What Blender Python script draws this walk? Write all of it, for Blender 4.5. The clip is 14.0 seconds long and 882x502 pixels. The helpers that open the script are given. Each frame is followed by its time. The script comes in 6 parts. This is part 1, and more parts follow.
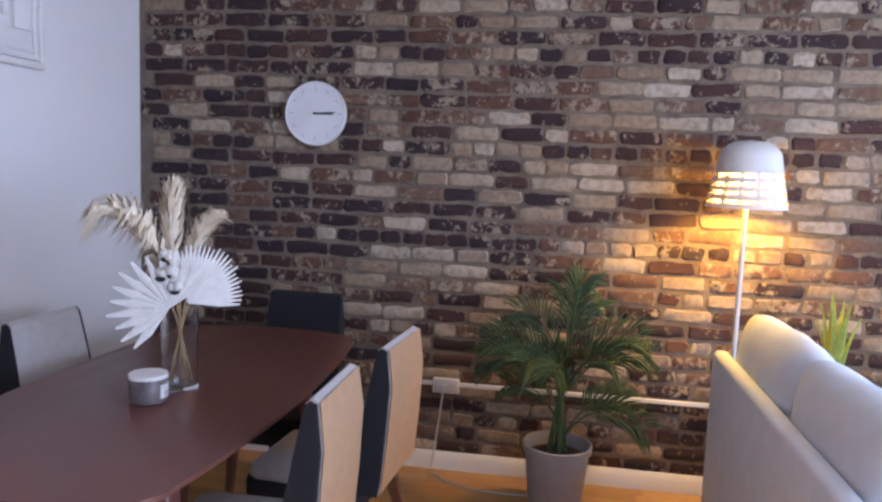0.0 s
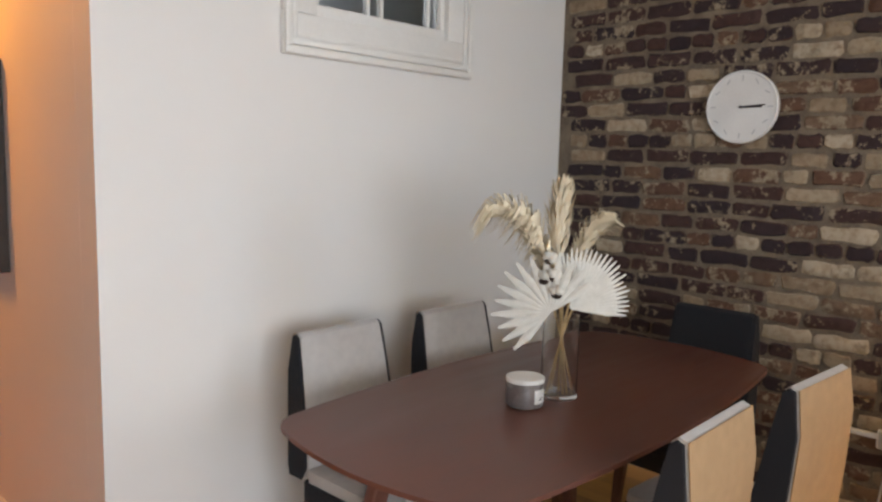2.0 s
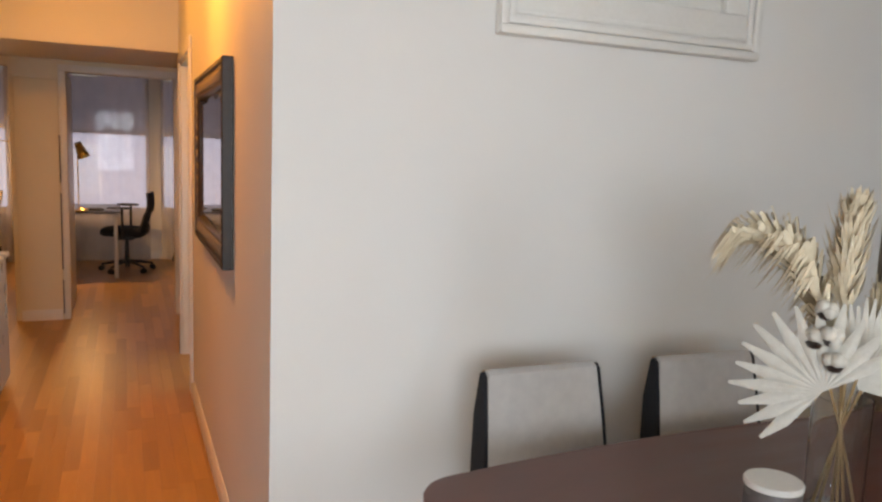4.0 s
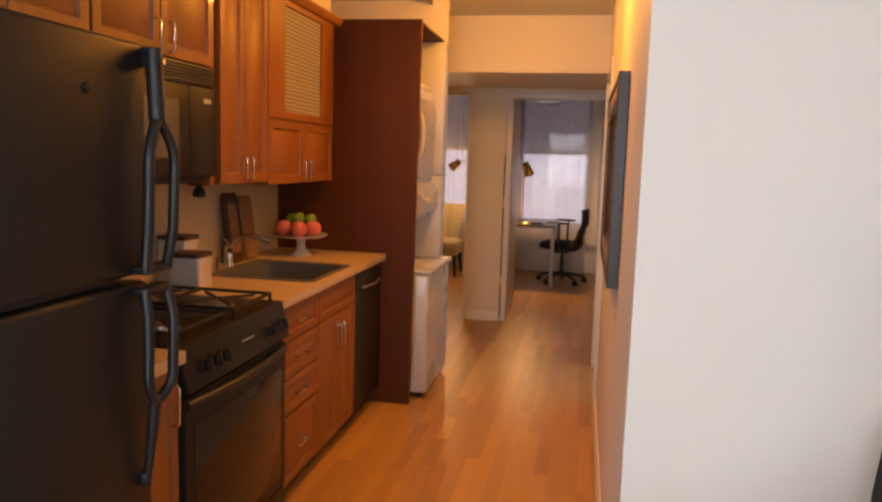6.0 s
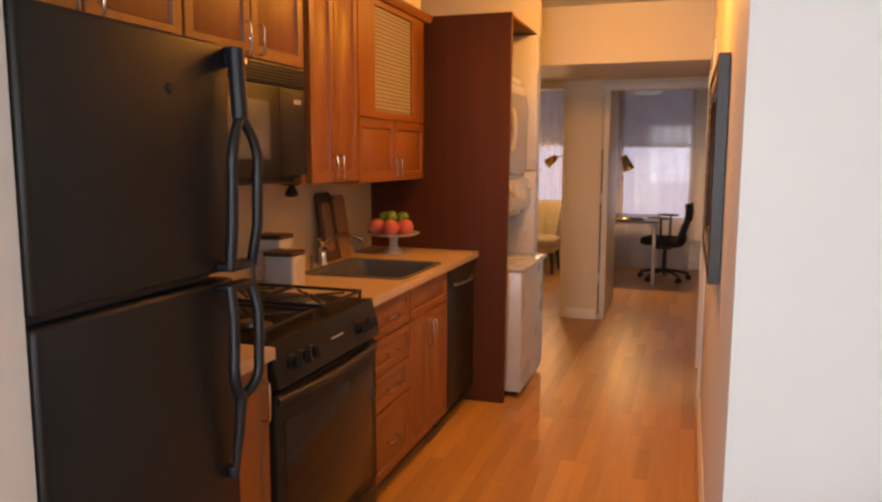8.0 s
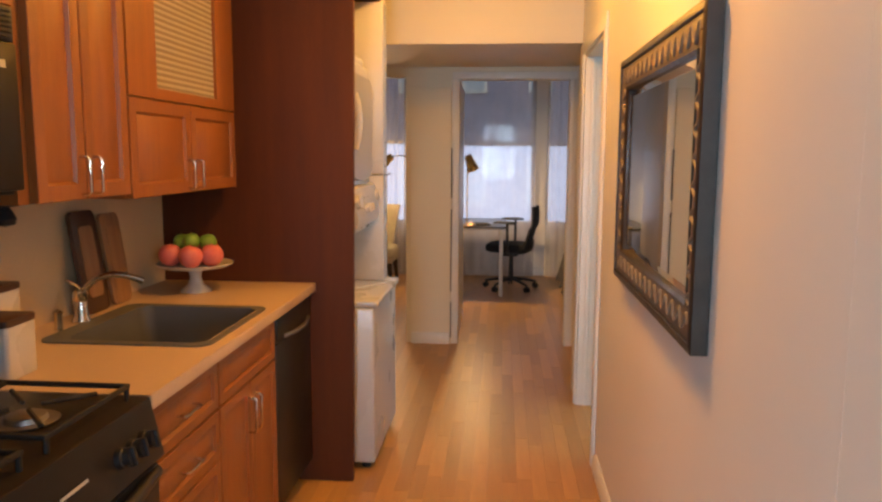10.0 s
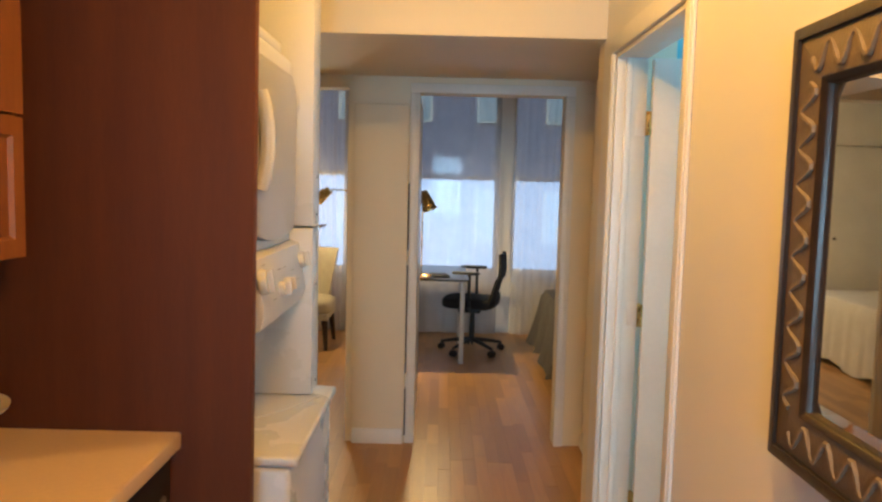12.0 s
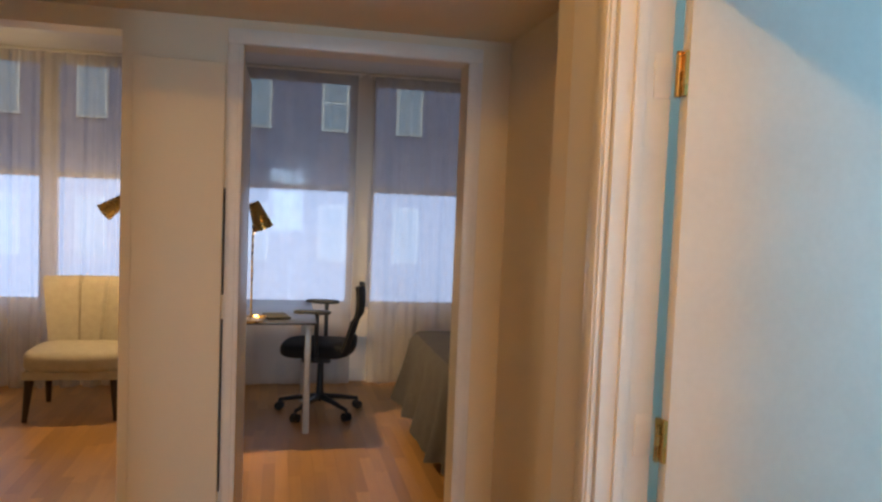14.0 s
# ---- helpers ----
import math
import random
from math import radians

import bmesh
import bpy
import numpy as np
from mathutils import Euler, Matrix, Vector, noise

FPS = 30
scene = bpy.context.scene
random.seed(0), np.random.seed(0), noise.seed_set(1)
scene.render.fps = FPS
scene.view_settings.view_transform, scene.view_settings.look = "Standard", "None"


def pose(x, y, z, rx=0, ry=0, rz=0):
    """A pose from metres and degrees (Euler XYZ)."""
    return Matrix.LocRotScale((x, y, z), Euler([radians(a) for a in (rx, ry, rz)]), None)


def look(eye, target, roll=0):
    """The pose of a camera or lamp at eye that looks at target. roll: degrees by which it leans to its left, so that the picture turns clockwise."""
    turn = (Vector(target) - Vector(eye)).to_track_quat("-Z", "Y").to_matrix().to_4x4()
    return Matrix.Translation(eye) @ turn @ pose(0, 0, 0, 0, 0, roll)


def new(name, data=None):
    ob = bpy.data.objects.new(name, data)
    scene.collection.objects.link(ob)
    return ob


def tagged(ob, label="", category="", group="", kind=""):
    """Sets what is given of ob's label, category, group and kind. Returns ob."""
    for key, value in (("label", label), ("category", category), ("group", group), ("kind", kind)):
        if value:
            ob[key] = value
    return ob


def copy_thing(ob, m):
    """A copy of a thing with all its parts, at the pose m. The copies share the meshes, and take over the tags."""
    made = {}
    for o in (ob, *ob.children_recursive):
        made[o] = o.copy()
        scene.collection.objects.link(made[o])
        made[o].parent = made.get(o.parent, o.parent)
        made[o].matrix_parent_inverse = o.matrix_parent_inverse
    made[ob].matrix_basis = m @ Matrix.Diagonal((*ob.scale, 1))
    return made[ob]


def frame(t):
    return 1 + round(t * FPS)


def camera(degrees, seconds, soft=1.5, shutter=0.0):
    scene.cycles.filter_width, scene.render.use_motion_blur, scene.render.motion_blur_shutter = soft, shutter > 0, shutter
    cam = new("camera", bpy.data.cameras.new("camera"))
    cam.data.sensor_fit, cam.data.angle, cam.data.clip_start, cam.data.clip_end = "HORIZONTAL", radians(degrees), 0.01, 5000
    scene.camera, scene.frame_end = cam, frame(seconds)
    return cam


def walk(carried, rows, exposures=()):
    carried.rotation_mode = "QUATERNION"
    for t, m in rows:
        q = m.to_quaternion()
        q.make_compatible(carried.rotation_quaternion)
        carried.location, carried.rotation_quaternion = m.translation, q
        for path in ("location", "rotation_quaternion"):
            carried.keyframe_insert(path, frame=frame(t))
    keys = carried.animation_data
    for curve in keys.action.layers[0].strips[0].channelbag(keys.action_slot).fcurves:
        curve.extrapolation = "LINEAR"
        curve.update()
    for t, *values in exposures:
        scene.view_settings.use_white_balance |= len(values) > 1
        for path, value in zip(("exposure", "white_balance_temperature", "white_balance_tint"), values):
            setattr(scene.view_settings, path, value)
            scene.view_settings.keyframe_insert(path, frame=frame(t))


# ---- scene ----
cam = camera(61.5, 14.0, soft=2.5)
PATH = [
    (0, (-1.181, -2.159, 1.51), (0.781, -1.849, 1.283), 2.2),
    (0.5, (-1.148, -2.216, 1.518), (0.746, -1.618, 1.282), 2.1),
    (1, (-1.084, -2.289, 1.51), (0.693, -1.405, 1.269), 1.8),
    (1.5, (-1.024, -2.288, 1.497), (0.607, -1.158, 1.253), 1.6),
    (2, (-0.909, -2.213, 1.491), (0.552, -0.87, 1.242), 1.5),
    (2.5, (-0.796, -2.142, 1.482), (0.484, -0.625, 1.235), 1.2),
    (2.7, (-0.733, -2.13, 1.484), (0.465, -0.548, 1.234), 0.8),
    (4.8, (-0.25, -1.951, 1.486), (0.145, -0.008, 1.222), 3.0),
    (5, (-0.24, -1.948, 1.487), (0.012, 0.019, 1.224), 2.8),
    (5.5, (-0.177, -1.928, 1.491), (-0.263, 0.053, 1.225), 2.4),
    (6, (-0.142, -1.936, 1.481), (-0.509, 0.014, 1.232), 1.8),
    (6.5, (-0.133, -1.928, 1.475), (-0.689, -0.021, 1.245), 1.3),
    (7, (-0.109, -1.937, 1.473), (-0.764, -0.061, 1.248), 0.8),
    (7.5, (-0.104, -1.922, 1.476), (-0.766, -0.05, 1.238), 0.6),
    (8, (-0.115, -1.877, 1.466), (-0.741, 0.005, 1.209), 0.2),
    (8.5, (-0.225, -1.706, 1.481), (-0.697, 0.22, 1.218), -0.1),
    (9, (-0.336, -1.509, 1.476), (-0.666, 0.445, 1.207), -0.2),
    (9.2, (-0.375, -1.389, 1.472), (-0.66, 0.571, 1.195), -0.2),
    (11.5, (-0.578, 0.171, 1.477), (-0.628, 2.161, 1.29), 1.4),
    (12, (-0.657, 0.553, 1.512), (-0.655, 2.545, 1.336), 1.4),
    (12.5, (-0.628, 0.983, 1.496), (-0.555, 2.974, 1.319), 1.7),
    (13, (-0.633, 1.359, 1.492), (-0.512, 3.348, 1.321), 2.2),
    (13.5, (-0.667, 1.718, 1.502), (-0.406, 3.695, 1.36), 2.8),
    (14, (-0.641, 2.043, 1.486), (-0.22, 3.994, 1.366), 2.3),
]
walk(cam, [(t, look(eye, target, roll)) for t, eye, target, roll in PATH],
     exposures=[(0.0, -0.12, 5950, 31), (0.5, -0.15, 5850, 22), (1.0, -0.25, 5700, 17), (1.5, -0.32, 6800, 19), (2.0, -0.26, 8100, 20), (2.5, -0.34, 8500, 20), (5.0, -0.33, 7900, 17),
                (6.5, -0.2, 8900, 27), (7.5, -0.18, 8500, 24), (9.0, -0.08, 7400, 20), (11.5, 0.35, 5550, -8), (13.0, 0.05, 5400, -4), (14.0, 0.03, 5650, 1)])

# ---------------------------------------------------------------- light
world = bpy.data.worlds.new("world")
scene.world = world
world.use_nodes = True
sky = world.node_tree.nodes.new("ShaderNodeTexSky")
sky.sky_type = "NISHITA"
sky.sun_disc = False
sky.sun_elevation, sky.sun_rotation = radians(35), radians(150)
world.node_tree.links.new(sky.outputs[0], world.node_tree.nodes["Background"].inputs[0])
world.node_tree.nodes["Background"].inputs[1].default_value = 0.10


def lamp(name, kind, where, energy, color, size=0.1, size_y=None, target=None):
    data = bpy.data.lights.new(name, kind)
    data.energy, data.color = energy, color
    if kind == "AREA":
        data.shape, data.size, data.size_y = "RECTANGLE", size, size_y or size
    elif kind == "SUN":
        data.angle = size
    else:
        data.shadow_soft_size = size
    ob = new(name, data)
    ob.matrix_world = look(where, target) if target else Matrix.Translation(where)
    return ob


DAY, WARM = (0.56, 0.77, 1.0), (1.0, 0.39, 0.05)
# daylight through the living room's windows behind the walker
lamp("window_daylight", "AREA", (-2.65, -5.76, 1.50), 124, DAY, 1.5, 1.7, (-1.2, 0, 1.3))
lamp("window_daylight", "AREA", (-0.85, -5.76, 1.50), 124, DAY, 1.5, 1.7, (-0.2, 0, 1.3))
# and through an unseen window, added in the brick wall for grazing side light
lamp("window_daylight", "AREA", (2.54, -5.0, 1.72), 112, DAY, 1.25, 1.4, (0, -5.0, 1.72))
# daylight in the lower sashes of the bedroom windows
for x0, x1, power in ((-1.0, -0.065, 3.4), (0.06, 1.05, 2.8), (-3.18, -2.42, 4.2), (-2.38, -1.62, 3.4)):
    lamp("window_daylight", "AREA", ((x0 + x1) / 2, 8.315, 1.115), power * (x1 - x0), (0.64, 0.71, 1.0), x1 - x0 - 0.02, 0.98, ((x0 + x1) / 2, 0, 1.115))
# bathroom: cool daylight
lamp("bath_daylight", "AREA", (2.33, 2.75, 1.7), 42, (0.54, 0.79, 1.0), 1.7, 0.9, (0.3, 2.9, 1.2))
# warm ceiling lights of kitchen and hall
lamp("hall_light", "POINT", (-0.70, 2.45, 2.41), 25, (1.0, 0.455, 0.07), 0.025)
lamp("kitchen_light", "AREA", (-0.52, 1.25, 2.455), 24, WARM, 0.22, 0.22, (-0.52, 1.26, 0))
lamp("sun", "SUN", (0, 0, 30), 2.0, (1, 0.97, 0.92), radians(12), None, (6, 14, 0))

# ---------------------------------------------------------------- materials
def node_material(name):
    m = bpy.data.materials.new(name)
    m.use_nodes = True
    nt = m.node_tree
    return m, nt, nt.nodes["Principled BSDF"]


def surface(name, color, color2=None, scale=8.0, rough=0.6, metal=0.0, bump=0.1, fine=120.0, stretch=(1, 1, 1),
            rough_var=0.1, per_object=0.0, coat=0.0, spec=0.5, detail=6.0):
    """Two-scale procedural surface: broad blotches between two colours, fine grain in colour, roughness and relief."""
    m, nt, b = node_material(name)
    n, l = nt.nodes, nt.links
    color2 = color2 or tuple(c * 0.86 for c in color)
    tc = n.new("ShaderNodeTexCoord")
    mp = n.new("ShaderNodeMapping")
    mp.inputs["Scale"].default_value = stretch
    l.new(tc.outputs["Object"], mp.inputs["Vector"])
    big = n.new("ShaderNodeTexNoise")
    big.inputs["Scale"].default_value, big.inputs["Detail"].default_value = scale, detail
    small = n.new("ShaderNodeTexNoise")
    small.inputs["Scale"].default_value, small.inputs["Detail"].default_value = fine, 3.0
    l.new(mp.outputs[0], big.inputs["Vector"])
    l.new(mp.outputs[0], small.inputs["Vector"])
    ramp = n.new("ShaderNodeValToRGB")
    ramp.color_ramp.elements[0].position, ramp.color_ramp.elements[1].position = 0.32, 0.68
    ramp.color_ramp.elements[0].color, ramp.color_ramp.elements[1].color = (*color2, 1), (*color, 1)
    mixf = n.new("ShaderNodeMix")
    mixf.data_type = "FLOAT"
    mixf.inputs[0].default_value = 0.3
    l.new(big.outputs[0], mixf.inputs[2])
    l.new(small.outputs[0], mixf.inputs[3])
    l.new(mixf.outputs[0], ramp.inputs[0])
    out = ramp.outputs[0]
    if per_object:
        info = n.new("ShaderNodeObjectInfo")
        hsv = n.new("ShaderNodeHueSaturation")
        rng = n.new("ShaderNodeMapRange")
        rng.inputs["To Min"].default_value, rng.inputs["To Max"].default_value = 1 - per_object, 1 + per_object
        geo, add, frac = n.new("ShaderNodeNewGeometry"), n.new("ShaderNodeMath"), n.new("ShaderNodeMath")
        add.operation, frac.operation = "ADD", "FRACT"
        l.new(info.outputs["Random"], add.inputs[0])
        l.new(geo.outputs["Random Per Island"], add.inputs[1])
        l.new(add.outputs[0], frac.inputs[0])
        l.new(frac.outputs[0], rng.inputs["Value"])
        l.new(rng.outputs[0], hsv.inputs["Value"])
        l.new(out, hsv.inputs["Color"])
        out = hsv.outputs[0]
    l.new(out, b.inputs["Base Color"])
    rr = n.new("ShaderNodeMapRange")
    rr.inputs["To Min"].default_value, rr.inputs["To Max"].default_value = max(0.02, rough - rough_var), min(1, rough + rough_var)
    l.new(big.outputs[0], rr.inputs["Value"])
    l.new(rr.outputs[0], b.inputs["Roughness"])
    b.inputs["Metallic"].default_value = metal
    b.inputs["Coat Weight"].default_value = coat
    b.inputs["Specular IOR Level"].default_value = spec
    if bump:
        bp = n.new("ShaderNodeBump")
        bp.inputs["Strength"].default_value, bp.inputs["Distance"].default_value = bump, 0.004
        l.new(small.outputs[0], bp.inputs["Height"])
        l.new(bp.outputs[0], b.inputs["Normal"])
    return m


def glow(name, color, strength):
    m, nt, b = node_material(name)
    b.inputs["Base Color"].default_value = (*color, 1)
    b.inputs["Emission Color"].default_value = (*color, 1)
    b.inputs["Emission Strength"].default_value = strength
    return m


def clear_glass(name, color=(1, 1, 1), rough=0.0, ior=1.45):
    m, nt, b = node_material(name)
    b.inputs["Base Color"].default_value = (*color, 1)
    b.inputs["Transmission Weight"].default_value = 1.0
    b.inputs["Roughness"].default_value, b.inputs["IOR"].default_value = rough, ior
    return m


WALL = surface("wall_paint", (0.80, 0.78, 0.75), (0.76, 0.74, 0.71), 1.6, 0.55, bump=0.12, fine=240)
CREAM = surface("cream_wall_paint", (0.80, 0.72, 0.56), (0.76, 0.68, 0.52), 1.6, 0.55, bump=0.12, fine=240)
CEIL = surface("ceiling_paint", (0.78, 0.76, 0.72), None, 2.0, 0.8, bump=0.1)
TRIM = surface("trim_paint", (0.82, 0.80, 0.76), (0.74, 0.72, 0.68), 5.0, 0.35, bump=0.05, fine=60)
BLUEWALL = surface("bath_paint", (0.24, 0.56, 0.68), (0.21, 0.51, 0.63), 2.0, 0.5, bump=0.08)
def wood(name, light, dark, along=(1, 14, 14), rough=0.35, per_object=0.0, coat=0.1, scale=3.0, bump=0.06, spec=0.5):
    """Grain drawn out along the axis whose factor is 1."""
    return surface(name, light, dark, scale, rough, bump=bump, fine=26, stretch=along, per_object=per_object, coat=coat, rough_var=0.08, spec=spec)


FLOOR = wood("floor_oak", (0.52, 0.284, 0.092), (0.43, 0.225, 0.069), (10, 1, 10), 0.36, 0.18, 0.0, 3.0, 0.02)
CHERRY = wood("cherry_cabinet", (0.30, 0.110, 0.029), (0.22, 0.075, 0.019), (14, 14, 1), 0.42, 0.05, 0.04)
MAHOGANY = wood("dark_red_veneer", (0.102, 0.031, 0.011), (0.074, 0.021, 0.009), (12, 12, 1), 0.6, 0.0, 0.0, 1.4, spec=0.22)
WALNUT = wood("walnut_table", (0.160, 0.062, 0.045), (0.125, 0.047, 0.033), (1, 9, 9), 0.36, 0.0, 0.0, bump=0)
LEGWOOD = wood("brown_leg", (0.14, 0.055, 0.028), (0.09, 0.032, 0.016), (14, 14, 1), 0.4)
DARKLEG = wood("dark_leg", (0.035, 0.018, 0.012), (0.02, 0.010, 0.008), (14, 14, 1), 0.35)
GREYFAB = surface("grey_fabric", (0.54, 0.51, 0.48), (0.47, 0.44, 0.42), 30, 0.9, bump=0.5, fine=700)
TANFAB = surface("tan_fabric", (0.42, 0.262, 0.140), (0.35, 0.21, 0.11), 30, 0.85, bump=0.4, fine=600)
NAVYFAB = surface("navy_fabric", (0.012, 0.0125, 0.0165), (0.008, 0.0085, 0.012), 30, 0.9, bump=0.5, fine=700)
SOFAFAB = surface("sofa_fabric", (0.66, 0.71, 0.77), (0.58, 0.63, 0.69), 14, 0.95, bump=0.5, fine=500)
TEALFAB = surface("teal_fabric", (0.025, 0.16, 0.21), (0.018, 0.12, 0.165), 20, 0.9, bump=0.5, fine=500)
# even grey for the dryer door, darker than the body's white enamel
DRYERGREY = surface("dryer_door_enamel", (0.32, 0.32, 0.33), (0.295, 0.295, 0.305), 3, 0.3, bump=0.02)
CREAMFAB = surface("cream_fabric", (0.45, 0.41, 0.335), (0.38, 0.34, 0.275), 25, 0.9, bump=0.5, fine=600)
BEDGREY = surface("grey_blanket", (0.115, 0.108, 0.112), (0.08, 0.075, 0.078), 18, 0.95, bump=0.6, fine=320)
BEDWHITE = surface("white_cover", (0.80, 0.76, 0.68), (0.72, 0.68, 0.60), 10, 0.95, bump=0.5, fine=260)
BLACKGLOSS = surface("black_appliance", (0.021, 0.018, 0.016), (0.016, 0.014, 0.012), 5, 0.36, bump=0.08, fine=340, rough_var=0.1, spec=0.24)
BLACKPLASTIC = surface("black_plastic", (0.012, 0.014, 0.018), (0.009, 0.010, 0.013), 20, 0.42, bump=0.05)
BLACKIRON = surface("cast_iron", (0.012, 0.012, 0.012), None, 40, 0.6, bump=0.3)
DARKGLASS = surface("dark_oven_glass", (0.010, 0.010, 0.010), None, 4, 0.08, bump=0.0, rough_var=0.03)
GREYWINDOW = surface("microwave_window", (0.16, 0.15, 0.12), (0.12, 0.115, 0.09), 160, 0.2, bump=0.0)
ENAMEL = surface("white_enamel", (0.52, 0.52, 0.515), (0.48, 0.48, 0.475), 2, 0.28, bump=0.02, coat=0.2)
GREYPANEL = surface("pale_grey_plastic", (0.50, 0.50, 0.505), (0.46, 0.46, 0.465), 12, 0.4, bump=0.03)
CHROME = surface("chrome", (0.72, 0.70, 0.67), (0.62, 0.60, 0.58), 40, 0.18, 1.0, bump=0.02)
SINKSTEEL = surface("worn_sink_steel", (0.12, 0.128, 0.14), (0.09, 0.097, 0.108), 6, 0.6, 0.25, bump=0.08, fine=300)
STEEL = surface("brushed_steel", (0.46, 0.45, 0.44), (0.38, 0.37, 0.36), 6, 0.42, 1.0, bump=0.05, stretch=(1, 14, 1))
BRASS = surface("brass", (0.62, 0.42, 0.14), (0.50, 0.32, 0.09), 25, 0.28, 1.0, bump=0.02)
COUNTER = surface("beige_laminate", (0.56, 0.43, 0.31), (0.50, 0.375, 0.265), 90, 0.35, bump=0.03, fine=400)
SPLASH = surface("backsplash_paint", (0.64, 0.50, 0.31), (0.56, 0.43, 0.26), 4, 0.45, bump=0.06)
MIRROR = surface("mirror_silver", (0.92, 0.92, 0.91), (0.90, 0.90, 0.89), 2, 0.02, 1.0, bump=0.0, rough_var=0.0)
FRAMEBLACK = surface("mirror_frame_black", (0.030, 0.022, 0.017), (0.018, 0.013, 0.010), 30, 0.35, bump=0.15)
FRAMEBRONZE = surface("mirror_frame_bronze", (0.16, 0.122, 0.088), (0.105, 0.080, 0.058), 45, 0.5, 0.0, bump=0.35, fine=200)
FRAMELINE = surface("mirror_frame_inlay", (0.215, 0.170, 0.125), (0.15, 0.12, 0.09), 45, 0.55, 0.0, bump=0.3, fine=200)
POTGREY = surface("grey_pot", (0.30, 0.295, 0.31), (0.25, 0.245, 0.26), 14, 0.5, bump=0.08)
SOIL = surface("soil", (0.035, 0.022, 0.014), (0.02, 0.012, 0.008), 40, 0.95, bump=1.0, fine=160)
LEAF = surface("palm_leaf", (0.058, 0.105, 0.045), (0.026, 0.056, 0.024), 14, 0.65, bump=0.1, per_object=0.25, spec=0.25)
SNAKE = surface("snake_leaf", (0.30, 0.34, 0.05), (0.14, 0.20, 0.03), 30, 0.4, bump=0.05)
PAMPAS = surface("pampas_plume", (0.80, 0.70, 0.54), (0.70, 0.58, 0.40), 40, 0.95, bump=0.3)
DRYWHITE = surface("bleached_leaf", (0.66, 0.63, 0.57), (0.56, 0.53, 0.47), 30, 0.8, bump=0.2)
STEM = surface("dry_stem", (0.42, 0.28, 0.14), (0.32, 0.20, 0.09), 40, 0.8)
WAX = surface("white_lid", (0.82, 0.80, 0.76), None, 8, 0.4, bump=0.02)
SMOKE = surface("smoky_jar", (0.17, 0.145, 0.14), (0.12, 0.10, 0.098), 8, 0.28, bump=0.0, spec=0.3)
PAPER = surface("paper_label", (0.78, 0.76, 0.72), None, 20, 0.7, bump=0.03)
INK = surface("dark_ink", (0.03, 0.03, 0.035), None, 20, 0.6, bump=0.0)
SILVERINK = surface("pale_print", (0.55, 0.54, 0.50), None, 20, 0.5, bump=0.0)
PEACH = surface("peach_skin", (0.56, 0.10, 0.10), (0.70, 0.21, 0.17), 14, 0.6, bump=0.1)
LIME = surface("green_fruit", (0.20, 0.36, 0.04), (0.10, 0.22, 0.03), 12, 0.4, bump=0.08)
BOARD = wood("cutting_board", (0.30, 0.17, 0.08), (0.20, 0.10, 0.045), (14, 14, 1), 0.5)
DARKBOARD = wood("dark_board", (0.07, 0.035, 0.02), (0.045, 0.022, 0.012), (14, 14, 1), 0.5)
CLOCKWHITE = surface("clock_face", (0.78, 0.77, 0.75), None, 6, 0.5, bump=0.02)
RUBBER = surface("dark_rubber", (0.02, 0.02, 0.02), None, 20, 0.8)
DESKTOP = surface("dark_glass_top", (0.030, 0.030, 0.036), None, 5, 0.30, bump=0.0, rough_var=0.03)
FACADE = surface("street_facade", (0.24, 0.235, 0.33), (0.19, 0.19, 0.275), 1.2, 0.9, bump=0.2, fine=30)
FARPANE = surface("far_pane", (0.42, 0.50, 0.58), (0.34, 0.42, 0.52), 2, 0.2, bump=0.0)
ASPHALT = surface("asphalt", (0.055, 0.055, 0.058), (0.04, 0.04, 0.043), 2, 0.9, bump=0.4)
GLASS = clear_glass("clear_glass", (0.97, 0.98, 0.98), 0.0, 1.47)
PANE = clear_glass("window_glass", (0.95, 0.97, 0.97), 0.0, 1.45)
BULB = glow("bulb_glow", (1.0, 0.66, 0.30), 30.0)
SHADE = surface("lamp_shade_white", (0.66, 0.64, 0.60), (0.60, 0.58, 0.54), 8, 0.5, bump=0.03)


def ribbed_glass():
    m, nt, b = node_material("ribbed_cabinet_glass")
    n, l = nt.nodes, nt.links
    tc = n.new("ShaderNodeTexCoord")
    w = n.new("ShaderNodeTexWave")
    w.bands_direction, w.inputs["Scale"].default_value = "Z", 16.0
    ramp = n.new("ShaderNodeValToRGB")
    ramp.color_ramp.elements[0].color, ramp.color_ramp.elements[1].color = (0.24, 0.20, 0.14, 1), (0.43, 0.385, 0.30, 1)
    l.new(tc.outputs["Object"], w.inputs["Vector"])
    l.new(w.outputs[0], ramp.inputs[0])
    l.new(ramp.outputs[0], b.inputs["Base Color"])
    bp = n.new("ShaderNodeBump")
    bp.inputs["Strength"].default_value, bp.inputs["Distance"].default_value = 0.5, 0.004
    l.new(w.outputs[0], bp.inputs["Height"])
    l.new(bp.outputs[0], b.inputs["Normal"])
    b.inputs["Roughness"].default_value = 0.25
    return m


